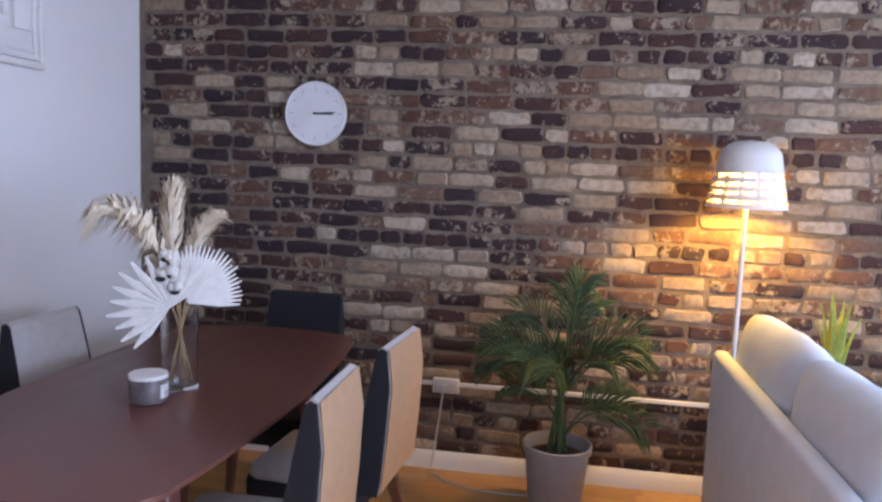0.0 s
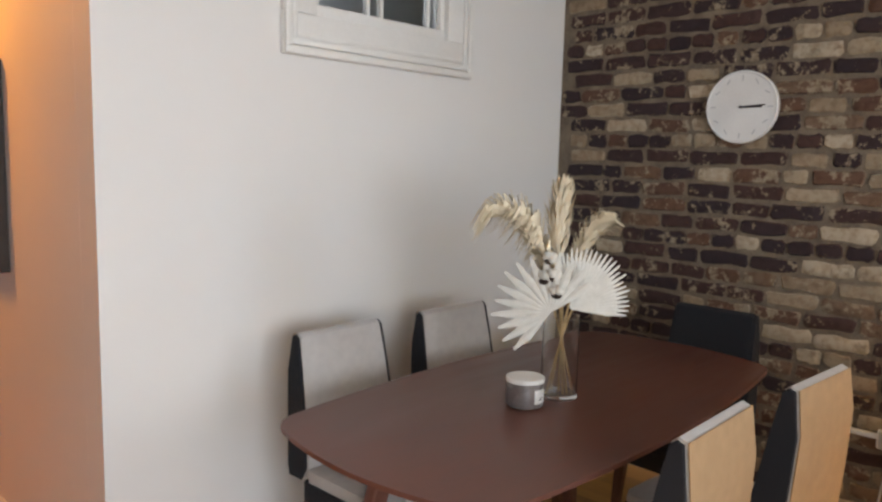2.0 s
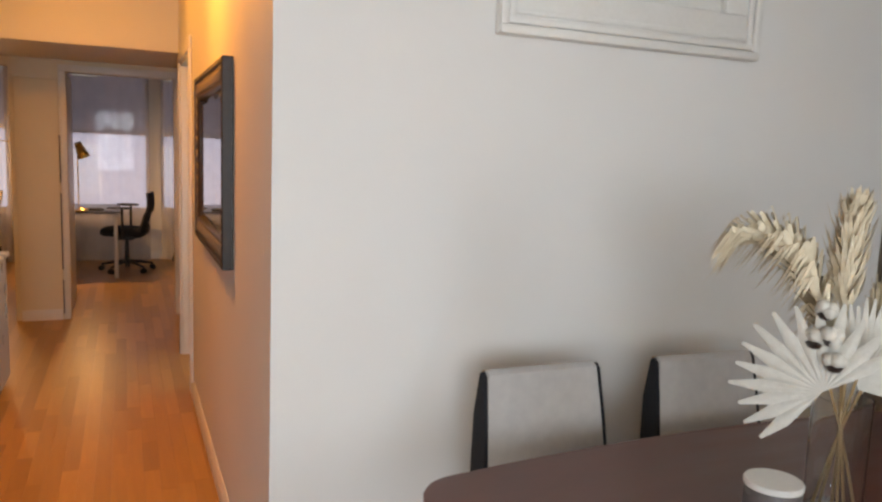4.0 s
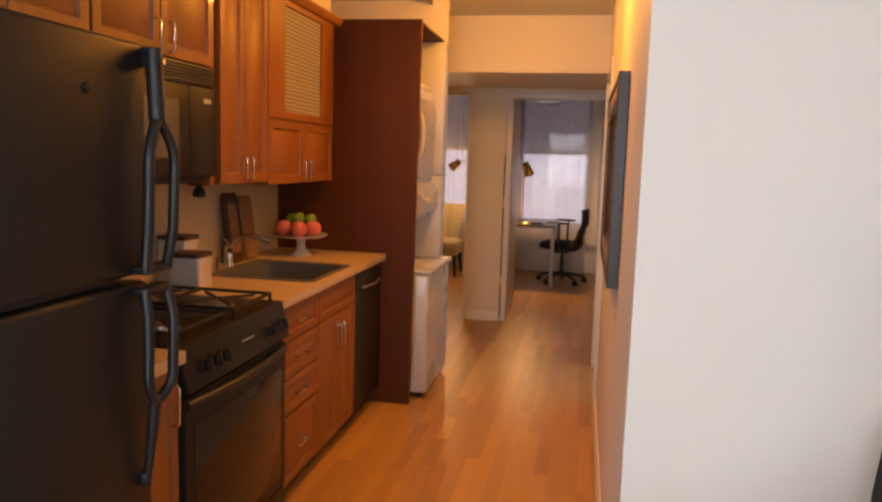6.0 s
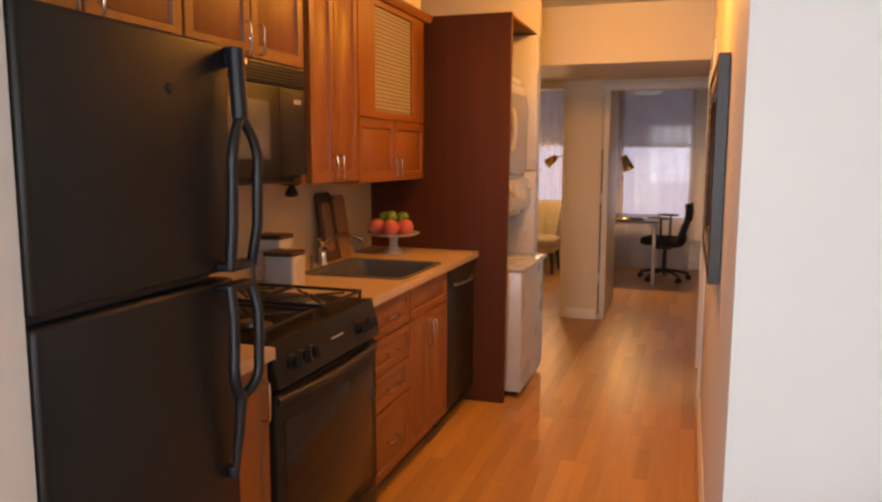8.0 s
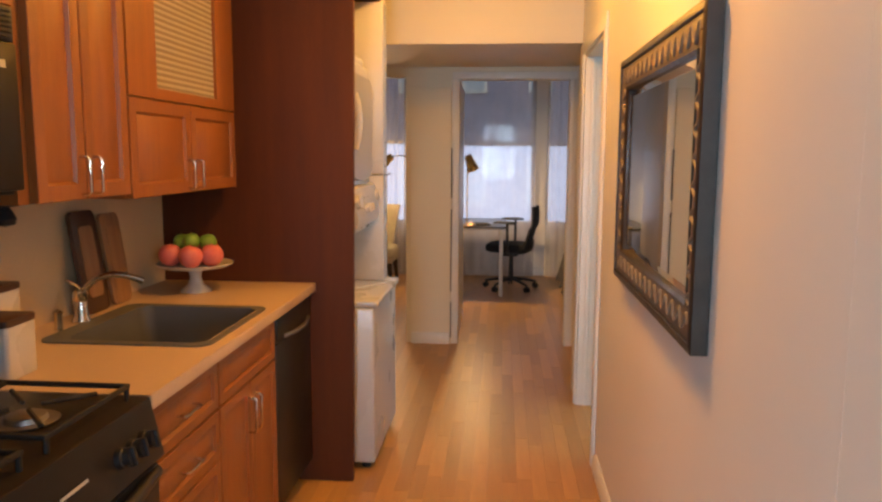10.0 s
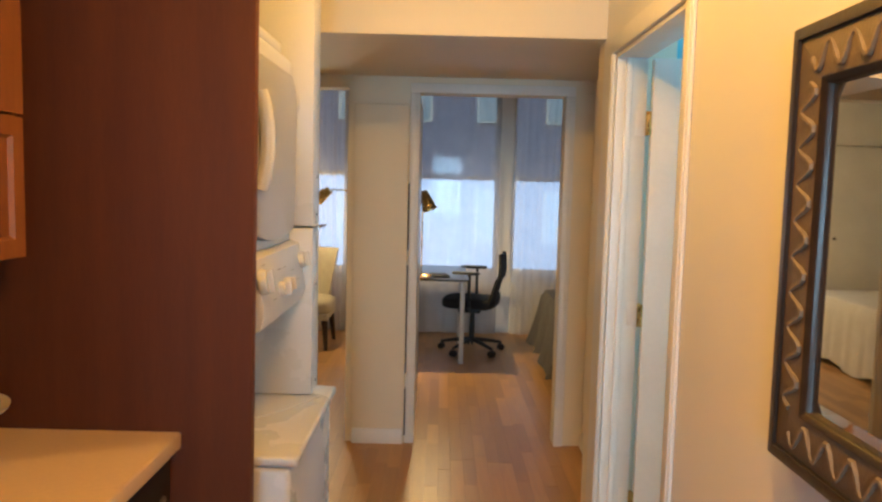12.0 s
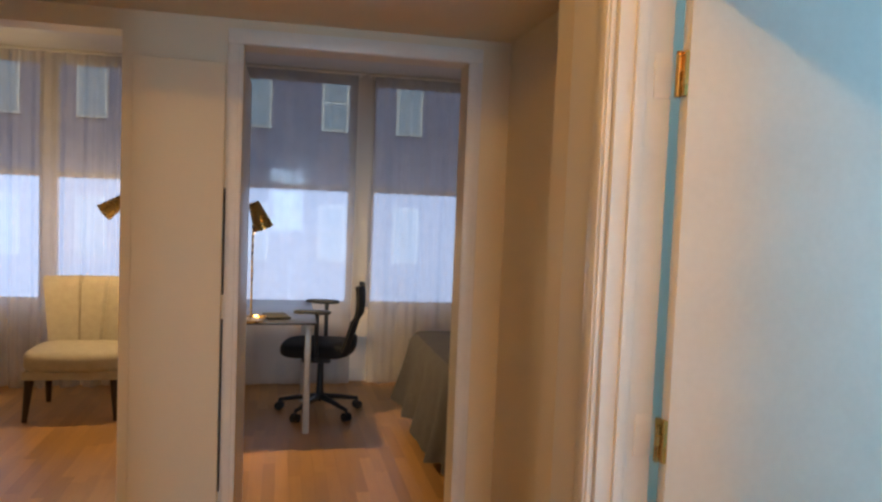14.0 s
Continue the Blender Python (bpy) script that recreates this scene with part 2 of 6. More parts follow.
def sheer(name, color, open_share):
    """Thin woven cloth: part of the light passes straight through between the threads, part is scattered."""
    m, nt, b = node_material(name)
    n, l = nt.nodes, nt.links
    out = n["Material Output"]
    tr, tl, mix, mix2 = n.new("ShaderNodeBsdfTransparent"), n.new("ShaderNodeBsdfTranslucent"), n.new("ShaderNodeMixShader"), n.new("ShaderNodeMixShader")
    noise_ = n.new("ShaderNodeTexNoise")
    noise_.inputs["Scale"].default_value = 5.0
    rng = n.new("ShaderNodeMapRange")
    rng.inputs["To Min"].default_value, rng.inputs["To Max"].default_value = open_share - 0.08, open_share + 0.08
    tc = n.new("ShaderNodeTexCoord")
    l.new(tc.outputs["Object"], noise_.inputs["Vector"])
    l.new(noise_.outputs[0], rng.inputs["Value"])
    tl.inputs["Color"].default_value = (*color, 1)
    b.inputs["Base Color"].default_value = (*color, 1)
    b.inputs["Roughness"].default_value = 0.9
    mix2.inputs[0].default_value = 0.55
    l.new(b.outputs[0], mix2.inputs[1])
    l.new(tl.outputs[0], mix2.inputs[2])
    l.new(rng.outputs[0], mix.inputs[0])
    l.new(mix2.outputs[0], mix.inputs[1])
    l.new(tr.outputs[0], mix.inputs[2])
    l.new(mix.outputs[0], out.inputs[0])
    return m


RIBBED = ribbed_glass()
SHEER = sheer("sheer_curtain", (0.80, 0.77, 0.78), 0.50)
SHADECLOTH = sheer("sheer_blind", (0.78, 0.80, 0.88), 0.30)


def brick_material(name, stops, lime):
    """One kind of old brick: a run of clay colours, with lime smears over part of the face."""
    m, nt, b = node_material(name)
    n, l = nt.nodes, nt.links
    tc = n.new("ShaderNodeTexCoord")
    geo = n.new("ShaderNodeNewGeometry")
    info = n.new("ShaderNodeObjectInfo")
    add = n.new("ShaderNodeMath")
    add.operation = "ADD"
    frac = n.new("ShaderNodeMath")
    frac.operation = "FRACT"
    l.new(geo.outputs["Random Per Island"], add.inputs[0])
    l.new(info.outputs["Random"], add.inputs[1])
    l.new(add.outputs[0], frac.inputs[0])
    ramp = n.new("ShaderNodeValToRGB")
    while len(ramp.color_ramp.elements) < len(stops):
        ramp.color_ramp.elements.new(0.5)
    for k, (e, c) in enumerate(zip(ramp.color_ramp.elements, stops)):
        e.position, e.color = k / (len(stops) - 1), (*c, 1)
    l.new(frac.outputs[0], ramp.inputs[0])
    blot = n.new("ShaderNodeTexNoise")
    blot.inputs["Scale"].default_value, blot.inputs["Detail"].default_value, blot.inputs["Roughness"].default_value = 22.0, 8.0, 0.7
    l.new(geo.outputs["Position"], blot.inputs["Vector"])
    patch = n.new("ShaderNodeTexNoise")
    patch.inputs["Scale"].default_value, patch.inputs["Detail"].default_value = 4.5, 3.0
    l.new(geo.outputs["Position"], patch.inputs["Vector"])
    both = n.new("ShaderNodeMath")
    both.operation = "MULTIPLY_ADD"
    both.inputs[1].default_value = 0.55
    l.new(patch.outputs[0], both.inputs[0])
    l.new(blot.outputs[0], both.inputs[2])
    wash = n.new("ShaderNodeValToRGB")
    wash.color_ramp.elements[0].position, wash.color_ramp.elements[1].position = lime + 0.275, lime + 0.335
    l.new(both.outputs[0], wash.inputs[0])
    mix = n.new("ShaderNodeMix")
    mix.data_type = "RGBA"
    mix.inputs[7].default_value = (0.30, 0.235, 0.165, 1)
    l.new(wash.outputs[0], mix.inputs[0])
    l.new(ramp.outputs[0], mix.inputs[6])
    grime = n.new("ShaderNodeTexNoise")
    grime.inputs["Scale"].default_value, grime.inputs["Detail"].default_value = 34.0, 5.0
    l.new(geo.outputs["Position"], grime.inputs["Vector"])
    gr = n.new("ShaderNodeValToRGB")
    gr.color_ramp.elements[0].position, gr.color_ramp.elements[1].position = 0.33, 0.56
    gr.color_ramp.elements[0].color = (0.74, 0.67, 0.62, 1)
    l.new(grime.outputs[0], gr.inputs[0])
    mul = n.new("ShaderNodeMix")
    mul.data_type, mul.blend_type = "RGBA", "MULTIPLY"
    mul.inputs[0].default_value = 1.0
    l.new(mix.outputs[2], mul.inputs[6])
    l.new(gr.outputs[0], mul.inputs[7])
    l.new(mul.outputs[2], b.inputs["Base Color"])
    b.inputs["Roughness"].default_value = 0.85
    bp = n.new("ShaderNodeBump")
    bp.inputs["Strength"].default_value, bp.inputs["Distance"].default_value = 0.7, 0.006
    l.new(blot.outputs[0], bp.inputs["Height"])
    l.new(bp.outputs[0], b.inputs["Normal"])
    return m


BRICKS = [brick_material("purple_brick", ((0.028, 0.014, 0.017), (0.040, 0.018, 0.018), (0.066, 0.027, 0.020)), 0.575),
          brick_material("brown_brick", ((0.10, 0.045, 0.028), (0.13, 0.062, 0.036), (0.17, 0.105, 0.066)), 0.515),
          brick_material("limewashed_brick", ((0.24, 0.165, 0.105), (0.345, 0.262, 0.178), (0.46, 0.38, 0.285)), 0.56)]
MORTAR = surface("old_mortar", (0.225, 0.17, 0.12), (0.105, 0.076, 0.055), 14, 0.95, bump=1.0, fine=90)

# ---------------------------------------------------------------- mesh helpers
def mesh_from(bm, name, material=None, smooth=True, angle=40):
    bmesh.ops.recalc_face_normals(bm, faces=bm.faces)
    me = bpy.data.meshes.new(name)
    bm.to_mesh(me)
    bm.free()
    if smooth:
        me.polygons.foreach_set("use_smooth", [True] * len(me.polygons))
        me.set_sharp_from_angle(angle=radians(angle))
    if material:
        me.materials.append(material)
    return me


def thing(name, label, category, at=(0, 0, 0), turn=0, group="", kind=""):
    ob = new(name)
    ob.empty_display_size = 0.1
    ob.matrix_world = pose(*at, 0, 0, turn)
    return tagged(ob, label, category, group, kind)


def part(name, bm, material, parent=None, label="", kind=""):
    ob = new(name, mesh_from(bm, name, material))
    ob.parent = parent
    return tagged(ob, label, kind=kind)


def single(name, bm, material, label, category, kind="", at=(0, 0, 0), turn=0, group=""):
    ob = new(name, mesh_from(bm, name, material))
    ob.matrix_world = pose(*at, 0, 0, turn)
    return tagged(ob, label, category, group, kind)


def add_box(bm, x0, y0, z0, x1, y1, z1, bevel=0.0, seg=2, m=None):
    mid, size = ((x0 + x1) / 2, (y0 + y1) / 2, (z0 + z1) / 2), (abs(x1 - x0), abs(y1 - y0), abs(z1 - z0))
    mat = Matrix.Translation(mid) @ Matrix.Diagonal((*size, 1))
    vs = bmesh.ops.create_cube(bm, size=1, matrix=(m @ mat) if m else mat)["verts"]
    if bevel:
        es = {e for v in vs for e in v.link_edges}
        bmesh.ops.bevel(bm, geom=list(es), offset=min(bevel, min(size) * 0.49), segments=seg, affect="EDGES", profile=0.5)
    return bm


def box(x0, y0, z0, x1, y1, z1, bevel=0.0, seg=2, m=None):
    return add_box(bmesh.new(), x0, y0, z0, x1, y1, z1, bevel, seg, m)


def add_lathe(bm, profile, steps=32, m=None, sx=1.0, sy=1.0):
    """Turns (radius, height) pairs about z."""
    m = m or Matrix()
    rings = []
    for r, z in profile:
        if r < 1e-5:
            rings.append([bm.verts.new(m @ Vector((0, 0, z)))])
        else:
            rings.append([bm.verts.new(m @ Vector((sx * r * math.cos(2 * math.pi * i / steps), sy * r * math.sin(2 * math.pi * i / steps), z)))
                          for i in range(steps)])
    for a, b in zip(rings, rings[1:]):
        for i in range(steps):
            j = (i + 1) % steps
            if len(a) == 1 and len(b) == 1:
                continue
            if len(a) == 1:
                bm.faces.new((a[0], b[i], b[j]))
            elif len(b) == 1:
                bm.faces.new((a[i], b[0], a[j]))
            else:
                bm.faces.new((a[i], b[i], b[j], a[j]))
    return bm


def lathe(profile, steps=32, m=None, sx=1.0, sy=1.0):
    return add_lathe(bmesh.new(), profile, steps, m, sx, sy)


def add_rod(bm, a, b, r, r2=None, steps=14):
    a, b = Vector(a), Vector(b)
    d = b - a
    m = Matrix.Translation(a) @ d.to_track_quat("Z", "Y").to_matrix().to_4x4()
    r2 = r if r2 is None else r2
    return add_lathe(bm, [(0, 0), (r, 0), (r2, d.length), (0, d.length)], steps, m)


def rod(a, b, r, r2=None, steps=14):
    return add_rod(bmesh.new(), a, b, r, r2, steps)


def add_tube(bm, pts, r, steps=10, taper=None):
    """A round tube along points."""
    pts = [Vector(p) for p in pts]
    rings, up = [], Vector((0.137, 0.21, 1)).normalized()
    for i, p in enumerate(pts):
        d = (pts[min(i + 1, len(pts) - 1)] - pts[max(i - 1, 0)]).normalized()
        if abs(d.dot(up)) > 0.97:
            up = Vector((1, 0.2, 0)).normalized()
        u = d.cross(up).normalized()
        v = u.cross(d).normalized()
        up = v
        rr = r if taper is None else r + (taper - r) * i / (len(pts) - 1)
        rings.append([bm.verts.new(p + rr * (math.cos(2 * math.pi * k / steps) * u + math.sin(2 * math.pi * k / steps) * v)) for k in range(steps)])
    for a, b in zip(rings, rings[1:]):
        for k in range(steps):
            bm.faces.new((a[k], a[(k + 1) % steps], b[(k + 1) % steps], b[k]))
    bm.faces.new(rings[0])
    bm.faces.new(rings[-1][::-1])
    return bm


def tube(pts, r, steps=10, taper=None):
    return add_tube(bmesh.new(), pts, r, steps, taper)


def arc(a, b, c, n=12):
    """Points of a quadratic curve from a by way of b to c."""
    a, b, c = Vector(a), Vector(b), Vector(c)
    return [(1 - t) ** 2 * a + 2 * t * (1 - t) * b + t * t * c for t in [i / n for i in range(n + 1)]]


def add_prism(bm, outline, z0, z1, m=None, bevel=0.0, seg=2):
    """An outline in x, y raised from z0 to z1."""
    m = m or Matrix()
    lo = [bm.verts.new(m @ Vector((x, y, z0))) for x, y in outline]
    hi = [bm.verts.new(m @ Vector((x, y, z1))) for x, y in outline]
    n = len(outline)
    a = bm.faces.new(lo[::-1])
    b = bm.faces.new(hi)
    for i in range(n):
        bm.faces.new((lo[i], lo[(i + 1) % n], hi[(i + 1) % n], hi[i]))
    if bevel:
        bmesh.ops.bevel(bm, geom=list(set(a.edges) | set(b.edges)), offset=bevel, segments=seg, affect="EDGES", profile=0.5)
    return bm


def prism(outline, z0, z1, m=None, bevel=0.0, seg=2):
    return add_prism(bmesh.new(), outline, z0, z1, m, bevel, seg)


def round_rect(w, d, r, n=6, cx=0, cy=0):
    out = []
    for qx, qy, a0 in ((1, 1, 0), (-1, 1, 90), (-1, -1, 180), (1, -1, 270)):
        for i in range(n + 1):
            a = radians(a0 + 90 * i / n)
            out.append((cx + qx * (w / 2 - r) + r * math.cos(a), cy + qy * (d / 2 - r) + r * math.sin(a)))
    return out


def wall_with_holes(axis, at, thick, u0, u1, z0, z1, holes=()):
    """A wall slab across x ('x': it lies at x = at, u runs along y) or y, thick towards +axis, with rectangular holes (ua, ub, za, zb)."""
    us = sorted({u0, u1, *[h[0] for h in holes], *[h[1] for h in holes]})
    zs = sorted({z0, z1, *[h[2] for h in holes], *[h[3] for h in holes]})
    bm = bmesh.new()

    def solid(u, z):
        return u0 < u < u1 and z0 < z < z1 and not any(h[0] < u < h[1] and h[2] < z < h[3] for h in holes)

    def vert(u, z, s):
        return (at + s * thick, u, z) if axis == "x" else (u, at + s * thick, z)

    def face(*ps):
        bm.faces.new([bm.verts.new(p) for p in ps])

    for ua, ub in zip(us, us[1:]):
        for za, zb in zip(zs, zs[1:]):
            um, zm = (ua + ub) / 2, (za + zb) / 2
            if not solid(um, zm):
                continue
            for s in (0, 1):
                face(vert(ua, za, s), vert(ub, za, s), vert(ub, zb, s), vert(ua, zb, s))
            e = 1e-3
            if not solid(ua - e, zm):
                face(vert(ua, za, 0), vert(ua, za, 1), vert(ua, zb, 1), vert(ua, zb, 0))
            if not solid(ub + e, zm):
                face(vert(ub, za, 0), vert(ub, za, 1), vert(ub, zb, 1), vert(ub, zb, 0))
            if not solid(um, za - e):
                face(vert(ua, za, 0), vert(ub, za, 0), vert(ub, za, 1), vert(ua, za, 1))
            if not solid(um, zb + e):
                face(vert(ua, zb, 0), vert(ub, zb, 0), vert(ub, zb, 1), vert(ua, zb, 1))
    bmesh.ops.remove_doubles(bm, verts=bm.verts, dist=1e-5)
    return bm


# ---------------------------------------------------------------- structure
BRICK_X, CEIL_Z, WALL_Y, KIT_X = 2.38, 2.53, 4.81, -1.95


def structure(name, bm, material, label, category="wall"):
    return single(name, bm, material, label, category, "structure")


floor = structure("floor", box(-4.8, -5.9, -0.2, 2.6, 8.35, -0.014), FLOOR, "honey-coloured hardwood strip floor", "floor")
structure("wall_dining", wall_with_holes("y", 0, 0.12, 0.0, BRICK_X, 0, CEIL_Z, [(0.79, 1.49, 1.985, 2.48)]), WALL, "white painted wall with a high inner window")
structure("wall_corridor", wall_with_holes("x", 0, 0.12, 0.121, 3.67, 0, CEIL_Z, [(2.60, 3.445, 0, 2.03)]), WALL, "cream painted corridor wall with a bathroom doorway")
structure("wall_hall", wall_with_holes("x", 0.2, 0.1, 3.671, WALL_Y, 0, CEIL_Z), CREAM, "cream painted hall wall")
structure("wall_jog", wall_with_holes("y", 3.671, 0.1, 0.0, 0.199, 0, CEIL_Z), CREAM, "cream painted return of the hall wall")
structure("wall_rooms", wall_with_holes("y", WALL_Y, 0.12, -4.0, BRICK_X, 0, CEIL_Z, [(-0.79, 0.035, 0, 2.03), (-2.0, -1.195, 0, 2.05)]), CREAM, "cream painted wall with two doorways")
structure("wall_kitchen", wall_with_holes("x", KIT_X - 0.12, 0.12, -0.97, WALL_Y - 0.001, 0, CEIL_Z), SPLASH, "warm beige painted kitchen back wall")
structure("wall_living", wall_with_holes("y", -1.09, 0.12, -3.599, -1.13, 0, CEIL_Z), WALL, "white painted wall beside the refrigerator")
structure("wall_back", wall_with_holes("y", -5.9, 0.12, -3.7, BRICK_X, 0, CEIL_Z, [(-3.45, -1.85, 0.60, 2.40), (-1.65, -0.05, 0.60, 2.40)]), WALL, "white painted living room end wall with two windows")
structure("wall_side", wall_with_holes("x", -3.7, 0.1, -5.78, -0.97, 0, CEIL_Z), WALL, "white painted living room side wall")
# the hole takes the unseen window that is added for side light
wall_brick = structure("wall_brick", wall_with_holes("x", BRICK_X + 0.012, 0.2, -5.9, -0.0, 0, CEIL_Z, [(-5.68, -4.32, 0.98, 2.46)]), MORTAR, "old bare brick wall with worn whitewash")
structure("wall_east", wall_with_holes("x", BRICK_X + 0.002, 0.2, 0.001, 8.35, 0, CEIL_Z), WALL, "plain white wall of the rear rooms")
structure("wall_windows", wall_with_holes("y", 8.2, 0.15, -4.0, BRICK_X, 0, CEIL_Z, [(-1.0, -0.065, 0.61, 2.505), (0.06, 1.05, 0.61, 2.505), (-3.18, -1.62, 0.61, 2.505)]), WALL, "white bedroom wall with tall windows")
structure("wall_bedroom", wall_with_holes("x", -4.0, 0.12, WALL_Y + 0.121, 8.2, 0, CEIL_Z), WALL, "white bedroom wall")
structure("wall_partition", wall_with_holes("x", -1.19, 0.1, WALL_Y + 0.121, 8.199, 0, CEIL_Z), WALL, "white partition wall between two bedrooms")
structure("wall_bath", wall_with_holes("y", 3.78, 0.08, 0.301, BRICK_X, 0, CEIL_Z), BLUEWALL, "pale blue bathroom wall")
structure("wall_bath", box(0.1205, 1.581, 0, 0.128, 2.58, CEIL_Z - 0.002), BLUEWALL, "pale blue bathroom wall beside the doorway")
# unseen wall, added so the inner window stays dark despite the bathroom lamp
structure("wall_light_stop", wall_with_holes("y", 1.5, 0.08, 0.129, BRICK_X, 0, CEIL_Z), WALL, "unseen plain wall added to keep bathroom light off the inner window")
structure("wall_laundry", wall_with_holes("y", 3.10, 0.06, KIT_X + 0.001, -1.09, 0, CEIL_Z), CREAM, "cream painted end wall of the laundry niche")
structure("ceiling", box(-4.9, -6.0, CEIL_Z, 2.7, 8.4, CEIL_Z + 0.1), CEIL, "plain off-white ceiling", "ceiling")
structure("beam", box(KIT_X + 0.002, 3.63, 2.12, 0.198, WALL_Y - 0.002, CEIL_Z - 0.002), CREAM, "dropped cream soffit across the hall", "beam")
structure("pier", box(-1.155, 4.782, 0.0, -0.848, WALL_Y - 0.001, 1.96, 0.004), CREAM, "cream boxed pier between two doorways", "pier")
structure("pier_plinth", box(-1.15, 4.770, 0.0, -0.852, 4.781, 0.09, 0.003), TRIM, "cream skirting on the pier", "baseboard")


def trim_run(name, a, b, height, depth, axis, face, label, z=0.0):
    """A moulded skirting along x or y: face is the wall plane, depth its reach from it (signed)."""
    bm = bmesh.new()
    s = 1 if depth > 0 else -1
    d = abs(depth)
    prof = [(0, 0), (d, 0), (d, height * 0.72), (d * 0.7, height * 0.84), (d * 0.45, height * 0.94), (d * 0.3, height), (0, height)]
    ends = []
    for u in (a, b):
        ends.append([bm.verts.new((face + s * p, u, z + h) if axis == "y" else (u, face + s * p, z + h)) for p, h in prof])
    k = len(prof)
    for i in range(k):
        bm.faces.new((ends[0][i], ends[0][(i + 1) % k], ends[1][(i + 1) % k], ends[1][i]))
    bm.faces.new(ends[0])
    bm.faces.new(ends[1][::-1])
    return structure(name, bm, TRIM, label, "baseboard")


trim_run("baseboard", -5.7, -0.02, 0.088, -0.022, "y", BRICK_X - 0.004, "white skirting board along the brick wall")
trim_run("baseboard", 0.015, BRICK_X - 0.02, 0.088, -0.018, "x", 0, "white skirting board along the dining wall")
trim_run("baseboard", -0.0, 2.50, 0.088, -0.015, "y", 0, "cream skirting board along the corridor")
trim_run("baseboard", 3.69, 4.79, 0.088, -0.015, "y", 0.2, "cream skirting board in the hall")
trim_run("baseboard", -1.15, BRICK_X - 0.02, 0.1, -0.018, "x", 8.2, "white skirting board under the bedroom windows")


def casing(name, axis, face, a, b, top, w, d, label, sill=None):
    """Door or window trim of three or four mitred-looking boards, proud of the wall by d (signed)."""
    root = tagged(new(name), label, "trim", kind="structure")
    lo = sill if sill is not None else 0.0

    def board(u0, u1, z0, z1):
        bm = bmesh.new()
        f = face + (0.001 if d > 0 else -0.001)
        if axis == "x":
            add_box(bm, f, u0, z0, f + d, u1, z1, 0.004)
            add_box(bm, f + d, u0 + (u1 - u0) * 0.12, z0, f + d * 1.35, u1 - (u1 - u0) * 0.3, z1, 0.003)
        else:
            add_box(bm, u0, f, z0, u1, f + d, z1, 0.004)
            add_box(bm, u0 + (u1 - u0) * 0.12, f + d, z0, u1 - (u1 - u0) * 0.3, f + d * 1.35, z1, 0.003)
        return bm
    part("side_board", board(a - w, a, lo, top), TRIM, root)
    part("side_board", board(b, b + w, lo, top), TRIM, root)
    bm = bmesh.new()
    f = face + (0.001 if d > 0 else -0.001)
    if axis == "x":
        add_box(bm, f, a - w, top + 0.0005, f + d, b + w, top + w, 0.004)
    else:
        add_box(bm, a - w, f, top + 0.0005, b + w, f + d, top + w, 0.004)
    part("head_board", bm, TRIM, root)
    return root


casing("door_trim", "x", 0.0, 2.605, 3.440, 2.03, 0.070, -0.012, "cream moulded casing round the bathroom doorway")
casing("door_trim", "y", WALL_Y, -0.788, 0.033, 2.03, 0.055, -0.014, "cream casing round the bedroom doorway")

# ---------------------------------------------------------------- dining things
def dining_table():
    t = thing("dining_table", "dark walnut dining table with a boat-shaped top", "table", (1.045, -0.942, 0))
    # long sides and ends both bowed, with tight rounded corners
    side = [(x, 0.443 - 0.062 * (x / 0.8) ** 2) for x in [0.72 - 0.12 * i for i in range(13)]]
    end = [(-0.885 + 0.070 * (y / 0.37) ** 2, y) for y in [0.31 - 0.062 * i for i in range(11)]]
    bend = arc((*side[-1], 0), (-0.815, 0.385, 0), (*end[0], 0), 8)
    half = side + [(p.x, p.y) for p in bend[1:-1]] + end
    bend = arc((*end[-1], 0), (-0.815, -0.385, 0), (-0.72, -side[0][1], 0), 8)
    half += [(p.x, p.y) for p in bend[1:-1]]
    out = half + [(-x, -y) for x, y in half]
    bm = prism(out, 0.752, 0.765, bevel=0.003, seg=2)
    add_prism(bm, [(x * 0.965, y * 0.94) for x, y in out], 0.741, 0.7519)
    part("tabletop", bm, WALNUT, t)
    for sx in (-1, 1):
        for sy in (-1, 1):
            bm = bmesh.new()
            a, b = Vector((sx * 0.50, sy * 0.24, 0.70)), Vector((sx * 0.62, sy * 0.33, 0))
            add_prism(bm, round_rect(0.07, 0.045, 0.012, 4), 0, 1, Matrix.Translation(b) @ Matrix(((1, 0, (a - b).x, 0), (0, 1, (a - b).y, 0), (0, 0, 0.70, 0), (0, 0, 0, 1))))
            part("leg", bm, WALNUT, t)
        part("cross_rail", box(sx * 0.5 - 0.03, -0.27, 0.66, sx * 0.5 + 0.03, 0.27, 0.741, 0.006), WALNUT, t)
    part("apron", box(-0.5, -0.025, 0.67, 0.5, 0.025, 0.741, 0.004), WALNUT, t)
    return t


dining_table()


